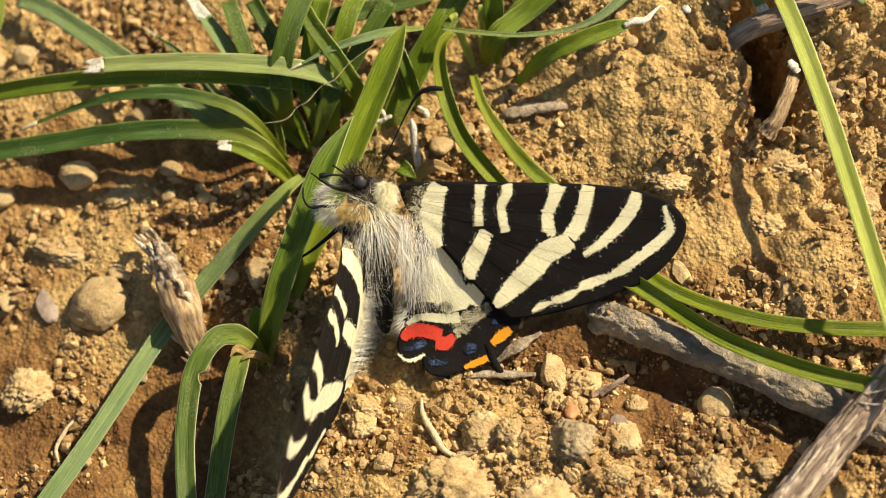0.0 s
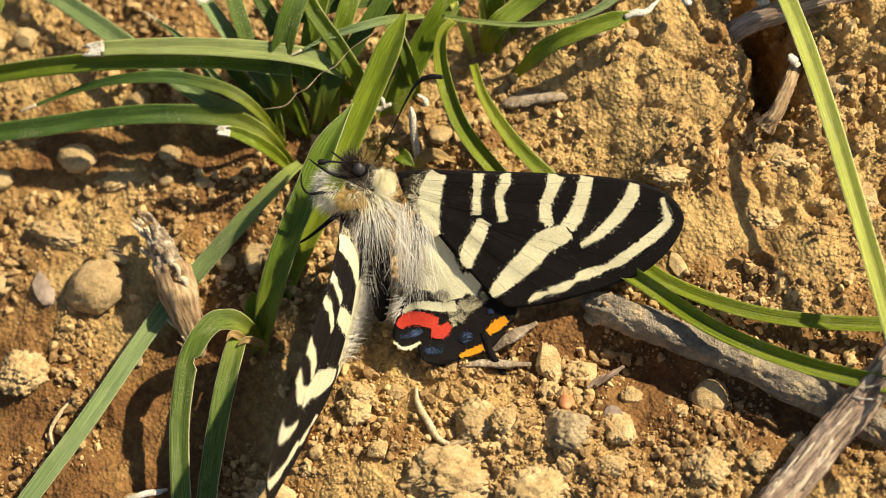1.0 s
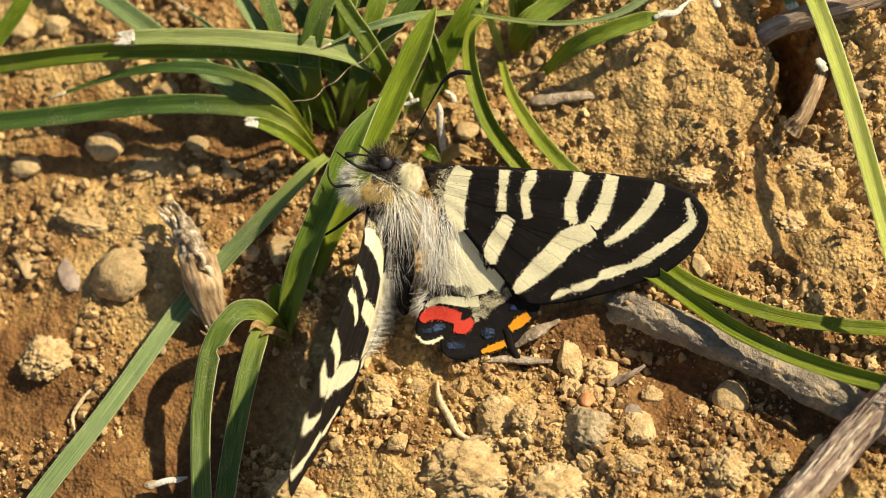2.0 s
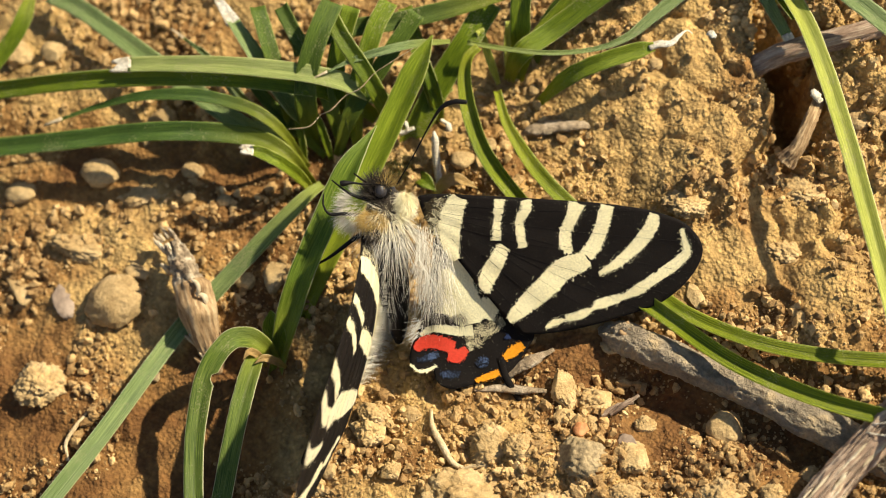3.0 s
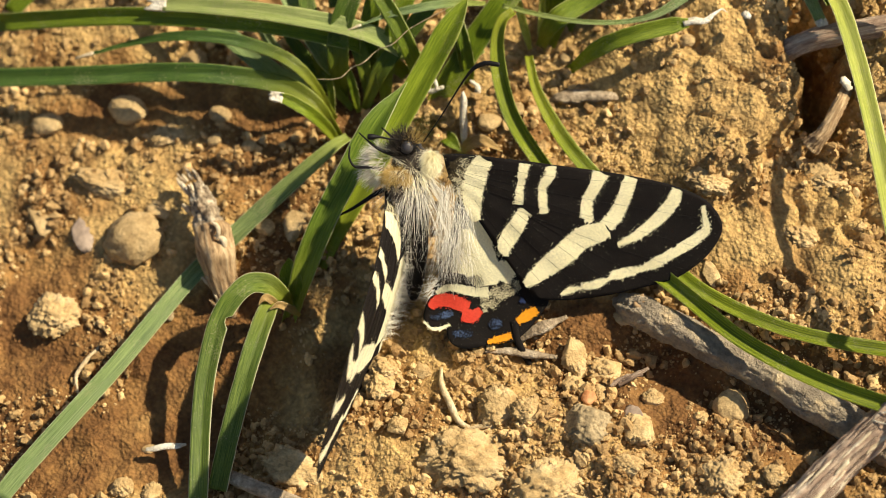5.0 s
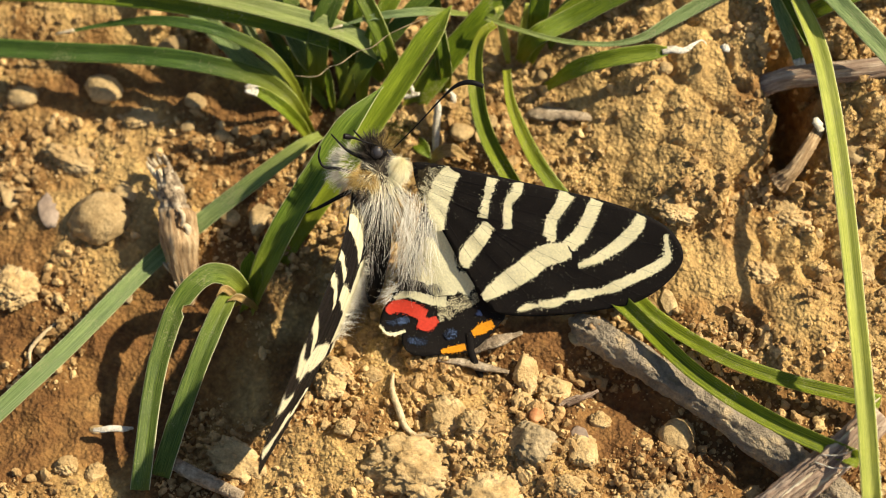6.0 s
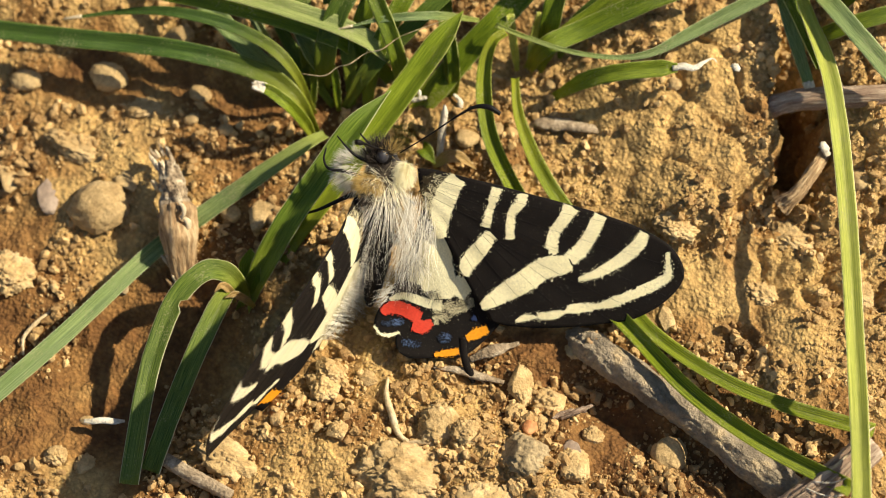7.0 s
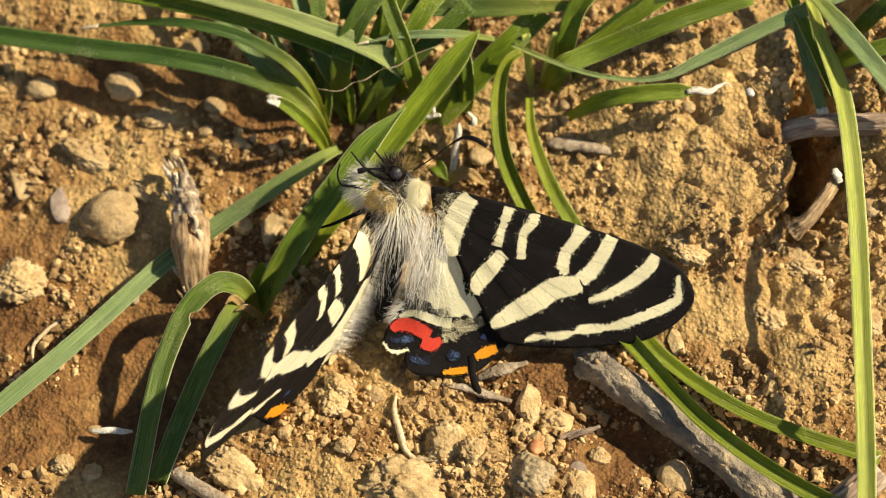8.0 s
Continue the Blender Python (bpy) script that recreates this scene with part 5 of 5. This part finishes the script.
def mark(line, place, lift, seed, ragged=0.13, cell=0.05):
    """A patch of coloured scales along a line of (u, v, half width), with ragged, scaly edges."""
    rows = spline(line, 1)
    total = sum((Vector(a[:2]) - Vector(b[:2])).length for a, b in zip(rows, rows[1:]))
    per = max(4, int(total / max(1, len(line) - 1) / cell))
    rows = spline(line, per)
    rng = random.Random(seed)
    n = len(rows)
    bm = bmesh.new()
    strips = []
    for i, q in enumerate(rows):
        way = (Vector(rows[min(i + 1, n - 1)][:2]) - Vector(rows[max(i - 1, 0)][:2])).normalized()
        side = Vector((-way.y, way.x))
        hw = max(0.05, q[2])
        row = []
        for k in range(7):
            s = k / 3 - 1
            j = rng.uniform(-ragged, ragged) * (1.6 if rng.random() < 0.2 else 1) if k in (0, 6) else 0
            p = Vector(q[:2]) + side * (s * hw + j)
            if i in (0, n - 1):
                p += way * rng.uniform(-ragged, ragged)
            row.append(bm.verts.new((place(p.x, p.y) + Vector((0, 0, lift + pleat(p.x, p.y)))) * MM))
        strips.append(row)
    for a, b in zip(strips, strips[1:]):
        for k in range(6):
            bm.faces.new((a[k], a[k + 1], b[k + 1], b[k]))
    # loose scales beside the patch
    for _ in range(int(total * 9)):
        i = rng.randrange(n)
        q = rows[i]
        way = (Vector(rows[min(i + 1, n - 1)][:2]) - Vector(rows[max(i - 1, 0)][:2])).normalized()
        side = Vector((-way.y, way.x)) * rng.choice((-1, 1))
        c = Vector(q[:2]) + side * (max(0.05, q[2]) + abs(rng.gauss(0, ragged * 1.5)))
        s = rng.uniform(0.02, 0.055)
        try:
            bm.faces.new([bm.verts.new((place(c.x + dx * s, c.y + dy * s) + Vector((0, 0, lift + pleat(c.x, c.y)))) * MM) for dx, dy in ((-1, -1), (1, -1), (1, 1), (-1, 1))])
        except ValueError:
            pass
    bm.normal_update()
    for f in bm.faces:
        if f.normal.z < 0:
            f.normal_flip()
    return bm


def veins(place, lift):
    """Raised black ribs fanning from the wing's root."""
    made = []
    for a, b in (((0.5, 0.3), (30.8, -1.0)), ((1, 0.2), (31.0, -4.5)), ((9, -3.2), (29.0, -7.2)), ((10, -3.5), (26.0, -9.2)), ((9, -3.6), (22.5, -10.6)), ((7.5, -4.2), (19, -11.8)), ((4, -2.8), (15, -12.8)), ((1.5, -0.8), (18, -3.0)), ((0.5, 1.2), (24, 2.1)), ((18, -3.0), (18.2, -0.5))):
        rows = []
        for i in range(9):
            u = i / 8
            x, y = a[0] + (b[0] - a[0]) * u, a[1] + (b[1] - a[1]) * u - 0.35 * math.sin(u * math.pi)
            p = place(x, y)
            rows.append((p.x, p.y, p.z + lift + pleat(x, y), 0.02 * (1 - 0.3 * u)))
        bm = bmesh.new()
        tube(bm, rows, sides=5, steps=2)
        made.append(bm)
    return made


BAND_NAMES = {"b1": CREAM, "b2": CREAM, "b2low": CREAM, "b3": CREAM, "b4": CREAM, "b4hook": CREAM, "b5": CREAM, "disc": CREAM, "b6": CREAM, "b7": CREAM}
HIND_LOOK = {"cream": CREAM_SOFT, "cream_edge": CREAM_SOFT, "cream_inner": CREAM_SOFT, "line": CREAM_SOFT, "red": RED, "blue1": BLUE_DUST, "blue2": BLUE_DUST, "blue3": BLUE_DUST, "blue4": BLUE, "rim": CREAM_SOFT, "dust": DUSTY, "dust2": DUSTY, "red2": RED, "orange1": AMBER, "orange2": AMBER}
HIND_ORDER = {k: 0.008 * i for i, k in enumerate(("dust", "dust2", "cream", "cream_inner", "cream_edge", "line", "red", "red2", "blue1", "blue2", "blue3", "blue4", "rim", "orange1", "orange2"))}
HIND_NAMES = {"cream": "cream_patch", "cream_edge": "cream_patch", "cream_inner": "cream_patch", "line": "cream_line", "red": "red_spot", "blue1": "blue_spot", "blue2": "blue_spot", "blue3": "blue_spot", "blue4": "blue_spot", "rim": "pale_fringe", "dust": "dusty_patch", "dust2": "dusty_patch", "red2": "red_spot", "orange1": "orange_spot", "orange2": "orange_spot"}


def hair_on(bm, place, rng, start, end, count, length, lean, thick=0.045):
    """Tapering curved hairs rooted along a strip from start to end (u, v, half width)."""
    a, b = np.array(start, float), np.array(end, float)
    for _ in range(count):
        q = a + (b - a) * rng.random()
        p = place(q[0] + rng.uniform(-1, 1) * q[2], q[1] + rng.uniform(-0.3, 0.3)) + Vector((0, 0, rng.uniform(0, 0.3)))
        way = (Vector(lean) + Vector((rng.gauss(0, 0.22), rng.gauss(0, 0.18), rng.gauss(0, 0.2)))).normalized()
        strand(bm, p, way, length * rng.uniform(0.55, 1.15), thick, rng)


def strand(bm, p, way, length, thick, rng):
    """One flat tapering hair, bowed, its face turned outward."""
    bend = Vector((rng.gauss(0, 0.25), rng.gauss(0, 0.25) - 0.1, rng.gauss(0, 0.25)))
    out = Vector((0.1 + rng.gauss(0, 0.3), 0.3 + rng.gauss(0, 0.3), 0.95))
    side = way.cross(out)
    if side.length < 0.05:
        side = way.orthogonal()
    side.normalize()
    out = side.cross(way)
    last = None
    for i in range(5):
        u = i / 4
        c = p + way * (length * u) + bend * (length * 0.3 * u * u)
        r = thick * (1 - 0.8 * u)
        row = (bm.verts.new((c - side * r) * MM), bm.verts.new((c + out * r * 0.6) * MM), bm.verts.new((c + side * r) * MM))
        if last:
            bm.faces.new((last[0], last[1], row[1], row[0]))
            bm.faces.new((last[1], last[2], row[2], row[1]))
        last = row


def build_wing(side_name, place, hind_place):
    """One forewing and one hindwing with their markings, in the space of the wing's root."""
    s = 1 if side_name == "right" else -1
    fore = part("forewing", membrane(FORE_OUTLINE, place, 0.0), BLACK, butterfly, "black forewing with ragged cream bands")
    for i, (key, line) in enumerate(FORE_BANDS.items()):
        part("cream_band", mark(line, place, 0.07, 10 + i), BAND_NAMES[key], fore, "ragged cream band of scales")
    for v in veins(place, 0.064):
        part("vein", v, BLACK, fore)
    part("dusky_base", mark([(0.9, 1.2, 0.7), (2.0, 0.2, 1.5), (2.8, -0.8, 1.2)], place, 0.06, 77, 0.4), BASAL, fore)
    part("dusty_patch", mark([(2.6, 1.7, 0.75), (2.3, -0.3, 0.95), (2.2, -1.8, 0.8), (3.2, -3.4, 0.4)], place, 0.064, 78, 0.3), DUSTY, fore, "dusty cream-sprinkled wing base")
    place, low = hind_place, -0.6 if s > 0 else -0.2
    hind = part("hindwing", membrane(HIND_OUTLINE, place, low), BLACK, butterfly, "black and cream hindwing with red, blue and orange spots")
    for i, (key, line) in enumerate(HIND_MARKS.items()):
        if s < 0 and "dust" in key:
            continue
        part(HIND_NAMES[key], mark(line, place, low + 0.08 + HIND_ORDER[key], 40 + i, 0.12 if "blue" in key else 0.16 if "cream" in key or key == "dust" else 0.05 if key == "rim" else 0.08), HIND_LOOK[key], hind)
    bm = bmesh.new()
    ends = [place(u, v) + Vector((0, 0, low - 0.06 * i)) for i, (u, v, w) in enumerate(TAIL)]
    if s < 0:
        ends = [ends[0] + Vector((-0.469, -0.800, -0.375)) * 1.45 * i for i in range(len(TAIL))]
    tube(bm, [(*p, w if s > 0 else w * 1.2) for p, (u, v, w) in zip(ends, TAIL)], sides=10, steps=5, rough=0.1, flat=0.5)
    part("tail", bm, BLACK, hind, "short black hindwing tail")
    bm, rng = bmesh.new(), random.Random(31 if s > 0 else 32)
    if s > 0:
        hair_on(bm, place, rng, (1.0, -1.5, 1.2), (2.0, -9.5, 1.5), 430, 4.4, (0.08, -0.95, 0.2), 0.020)
        hair_on(bm, place, rng, (3.0, -3.5, 0.9), (4.2, -10.0, 0.9), 160, 3.2, (0.10, -0.95, 0.16), 0.018)
        hair_on(bm, place, rng, (1.3, -12.5, 0.5), (0.8, -14.5, 0.4), 70, 1.6, (-0.7, -0.5, 0.3), 0.024)
    else:
        hair_on(bm, place, rng, (0.8, -1.5, 1.4), (2.6, -12.5, 1.9), 760, 3.6, (0.25, -0.9, 0.35), 0.022)
        hair_on(bm, place, rng, (2.2, -3.5, 1.3), (6.0, -13.0, 1.7), 900, 3.0, (0.55, -0.8, 0.45), 0.022)
    part("fringe_hair", bm, FUR_WHITE, hind, "long silky white hairs")
    return fore, hind


right_fore, right_hind = build_wing("right", right_place, right_place)
left_fore, left_hind = build_wing("left", left_place, left_hind_place)
right_fore.matrix_basis = right_hind.matrix_basis = Matrix()


def blob(bm, centre, radii, seed, rough=0.08, turn=(0, 0, 0)):
    made = bmesh.ops.create_icosphere(bm, subdivisions=4, radius=1.0)["verts"]
    rot = Euler([radians(a) for a in turn]).to_matrix()
    for v in made:
        d = v.co.normalized()
        r = 1 + rough * noise.noise(d * 3 + Vector((seed, 0, 0)))
        v.co = (Vector(centre) + rot @ Vector((d.x * radii[0], d.y * radii[1], d.z * radii[2])) * r) * MM


bm = bmesh.new()
blob(bm, (-3.6, -1.2, -1.6), (2.3, 3.4, 2.3), 1)
part("thorax", bm, FELT, butterfly, "furry pale thorax")
bm = bmesh.new()
blob(bm, (-1.5, 0.8, -0.6), (0.65, 0.95, 0.6), 4)
part("collar", bm, CREAM_FELT, butterfly, "cream furry collar")
bm = bmesh.new()
blob(bm, (-4.6, 1.9, -0.9), (1.5, 1.5, 1.3), 2)
part("head", bm, CHITIN, butterfly, "small black furry head")
bm = bmesh.new()
tube(bm, [(-3.2, -3.5, -2.0, 1.9), (-2.4, -7.5, -2.6, 1.8), (-1.7, -11.5, -3.2, 1.5), (-1.2, -15.0, -3.9, 1.0), (-1.0, -16.8, -4.3, 0.4)], sides=18, steps=8, rough=0.08)
part("abdomen", bm, CHITIN, butterfly, "black hairy abdomen")
for dx, dz in ((0.2, 0.0), (1.15, -1.0)):
    bm = bmesh.new()
    blob(bm, (-4.66 + dx, 2.0, 0.0 + dz), (0.72, 0.78, 0.72), 3, 0.0)
    part("eye", bm, EYE, butterfly, "glossy dark compound eye")


def fur(name, material, label, seed, patches):
    """Hair standing off ellipsoids: centre, radii, main direction, count, length."""
    bm, rng = bmesh.new(), random.Random(seed)
    for centre, radii, lean, count, length, thick in patches:
        made = 0
        while made < count:
            d = Vector((rng.gauss(0, 1), rng.gauss(0, 1), rng.gauss(0, 1))).normalized()
            if d.z < -0.45:
                continue
            p = Vector(centre) + Vector((d.x * radii[0], d.y * radii[1], d.z * radii[2]))
            way = (d * 0.8 + Vector(lean) + Vector((rng.gauss(0, 0.2), rng.gauss(0, 0.2), rng.gauss(0, 0.2)))).normalized()
            strand(bm, p, way, length * rng.uniform(0.5, 1.15), thick, rng)
            made += 1
    return part(name, bm, material, butterfly, label)


fur("white_fur", FUR_WHITE, "long silky whitish hair", 51, [
    ((-3.0, -2.3, -1.2), (2.0, 2.2, 1.8), (0.10, -1.1, 0.35), 330, 4.8, 0.019),
    ((-2.6, -2.6, -0.7), (1.9, 2.0, 1.6), (0.25, -1.1, 0.4), 70, 5.6, 0.034),
    ((-7.0, -0.9, -1.8), (1.6, 1.9, 1.4), (-0.5, -0.3, 0.15), 900, 1.6, 0.028),
    ((-2.9, -8.0, -2.6), (1.5, 5.0, 1.6), (-0.1, -0.8, 0.2), 200, 2.4, 0.020),
])
fur("cream_collar", FUR_CREAM, "cream tuft of hair behind the head", 52, [
    ((-1.6, 0.8, -0.3), (0.80, 1.1, 0.75), (0.05, -0.8, 0.5), 1800, 1.15, 0.024),
    ((-3.6, -1.0, 0.2), (1.6, 1.0, 0.8), (0.1, -0.7, 0.4), 260, 2.4, 0.028),
])
fur("tawny_fur", FUR_TAWNY, "tawny yellow hair on the thorax", 53, [
    ((-5.1, -1.3, 1.1), (1.3, 0.8, 0.7), (-0.05, -0.25, 0.5), 800, 1.0, 0.034),
    ((-3.8, 2.9, -0.4), (0.6, 0.5, 0.5), (0.15, 0.9, 0.2), 120, 1.3, 0.028),
])
fur("dark_fur", FUR_DARK, "short black bristly hair", 54, [
    ((-4.9, 1.9, -0.7), (1.25, 1.4, 1.0), (-0.25, 0.7, 0.0), 700, 1.3, 0.03),
    ((-4.0, 0.6, -0.3), (1.0, 0.7, 0.8), (0.1, -0.5, 0.5), 260, 1.0, 0.028),
    ((2.3, -10.0, -0.6), (0.9, 2.2, 0.4), (0.08, -0.95, 0.2), 240, 2.4, 0.026),
    ((5.6, -11.9, -0.7), (0.5, 0.4, 0.3), (0.08, -0.95, 0.15), 90, 1.5, 0.026),
    ((-4.9, -2.7, 1.8), (0.5, 0.6, 0.6), (0, -0.3, 0.5), 320, 0.8, 0.034),
    ((-2.6, -6.0, -2.0), (1.6, 4.5, 1.6), (0.1, -0.6, 0.3), 200, 2.0, 0.04),
])


def build_moss():
    bm, rng = bmesh.new(), random.Random(77)
    for _ in range(420):
        a, r = rng.uniform(0, 6.3), 2.2 * math.sqrt(rng.random())
        x, y = -4.6 + r * math.cos(a) * 1.2, 17.6 + r * math.sin(a) * 0.7
        strand(bm, Vector((x, y, height(x, y) - 0.2)), Vector((rng.gauss(0, 0.5), rng.gauss(0, 0.5), 1)).normalized(), rng.uniform(0.8, 1.8), 0.06, rng)
    tagged(to_object("moss", bm, MOSS), "olive green moss tuft beside the grass", "moss", kind="stuff")


build_moss()


def leg(points):
    bm = bmesh.new()
    tube(bm, points, sides=8, steps=6, rough=0.1)
    part("leg", bm, CHITIN, butterfly, "thin black jointed leg")


leg([(-6.2, -1.1, -0.6, 0.24), (-8.4, -1.0, -0.1, 0.20), (-9.9, -1.1, 0.1, 0.16), (-10.7, -0.2, 0.0, 0.12), (-10.8, 1.0, -0.4, 0.09)])
leg([(-5.6, 0.7, -0.5, 0.22), (-7.2, 1.2, 0.1, 0.18), (-8.4, 1.75, 0.1, 0.13), (-10.0, 2.7, -0.4, 0.08)])
leg([(-5.6, -3.3, -2.2, 0.32), (-7.1, -4.3, -1.9, 0.26), (-9.5, -6.6, -2.4, 0.18), (-11.2, -8.0, -3.0, 0.12), (-12.3, -9.2, -3.3, 0.08)])
leg([(-4.8, 1.6, -1.2, 0.18), (-6.2, 2.7, -0.7, 0.14), (-7.6, 3.6, -0.8, 0.08)])
leg([(-2.0, -2.6, -3.2, 0.28), (-0.6, -3.4, -5.6, 0.22), (0.6, -4.6, -8.6, 0.14), (0.9, -5.4, -10.6, 0.09)])


def antenna(points):
    bm = bmesh.new()
    tube(bm, points, sides=8, steps=10, rough=0.06)
    return part("antenna", bm, CHITIN, butterfly, "black clubbed antenna")


# each antenna points along its own x axis from its socket on the head
right_antenna = antenna([(0, 0, 0, 0.08), (4.0, 0.15, 0.1, 0.08), (8.0, 0.45, 0.2, 0.11), (10.4, 0.40, 0.2, 0.22), (11.8, -0.35, 0.2, 0.31), (12.6, -1.7, 0.2, 0.26)])
left_antenna = antenna([(0, 0, 0, 0.10), (1.7, 0.12, 0.2, 0.11), (3.0, 0.1, 0.3, 0.15), (3.8, 0.25, 0.3, 0.34), (4.3, 0.35, 0.3, 0.32)])


def motions():
    """The closing and opening of the raised wing, and the antennae."""
    turns = [(0.0, 59.5, 56.9, 92.5), (1.0, 59.2, 56.6, 91.4), (2.5, 60.7, 56.1, 93.4), (3.0, 62.5, 56.5, 96.0), (4.0, 67.0, 55.1, 101.0), (5.5, 68.5, 56.3, 103.0), (6.5, 64.7, 55.7, 98.4), (7.0, 54.5, 55.1, 85.4), (7.5, 52.1, 53.4, 81.9), (8.0, 50.6, 54.5, 80.3)]
    walk(left_fore, [(t, pose(-5.10 * MM, -4.02 * MM, 0.37 * MM, a, b, c)) for t, a, b, c in turns])
    turns = [(0.0, 56.6, 57.3, 89.2), (1.0, 61.7, 55.3, 92.2), (2.5, 59.7, 57.0, 91.0), (3.0, 58.5, 54.5, 90.4), (4.0, 67.1, 53.9, 100.8), (5.5, 68.6, 55.8, 102.7), (6.5, 65.2, 54.2, 97.9), (7.0, 52.3, 56.8, 84.7), (7.5, 54.6, 56.8, 86.3), (8.0, 55.8, 56.9, 87.3)]
    set_in = pose(0, 0, 0, 6.6, 18.6, -3.4)
    walk(left_hind, [(t, pose(-4.30 * MM, -3.90 * MM, -2.10 * MM, a, b, c) @ set_in) for t, a, b, c in turns])
    slide = [(0.0, 0.0, 0.0), (6.0, 0.0, 0.0), (6.5, -0.15, 0.25), (7.0, -0.42, 0.35), (8.0, -0.42, 0.30)]
    walk(right_hind, [(t, pose(dx * MM, dy * MM, 0)) for t, dx, dy in slide])
    socket = (-2.69 * MM, 2.91 * MM, 0.0)
    swing = [(0.0, 10, 64), (4.0, 10, 64), (5.5, 10, 64), (6.0, 8, 58), (6.5, 6, 43), (7.0, 12, 49), (7.5, 10, 13), (8.0, 40, 58)]
    walk(right_antenna, [(t, pose(*socket, 0, -a, b)) for t, a, b in swing])
    socket = (-4.7 * MM, 2.78 * MM, 0.2 * MM)
    swing = [(0.0, 0, 178), (4.0, 0, 178), (5.5, 8, 176), (6.0, 25, 165), (6.5, 55, 145), (7.0, 40, 160), (7.5, 25, 122), (8.0, 0, 200)]
    walk(left_antenna, [(t, pose(*socket, 0, -a, b)) for t, a, b in swing])


motions()
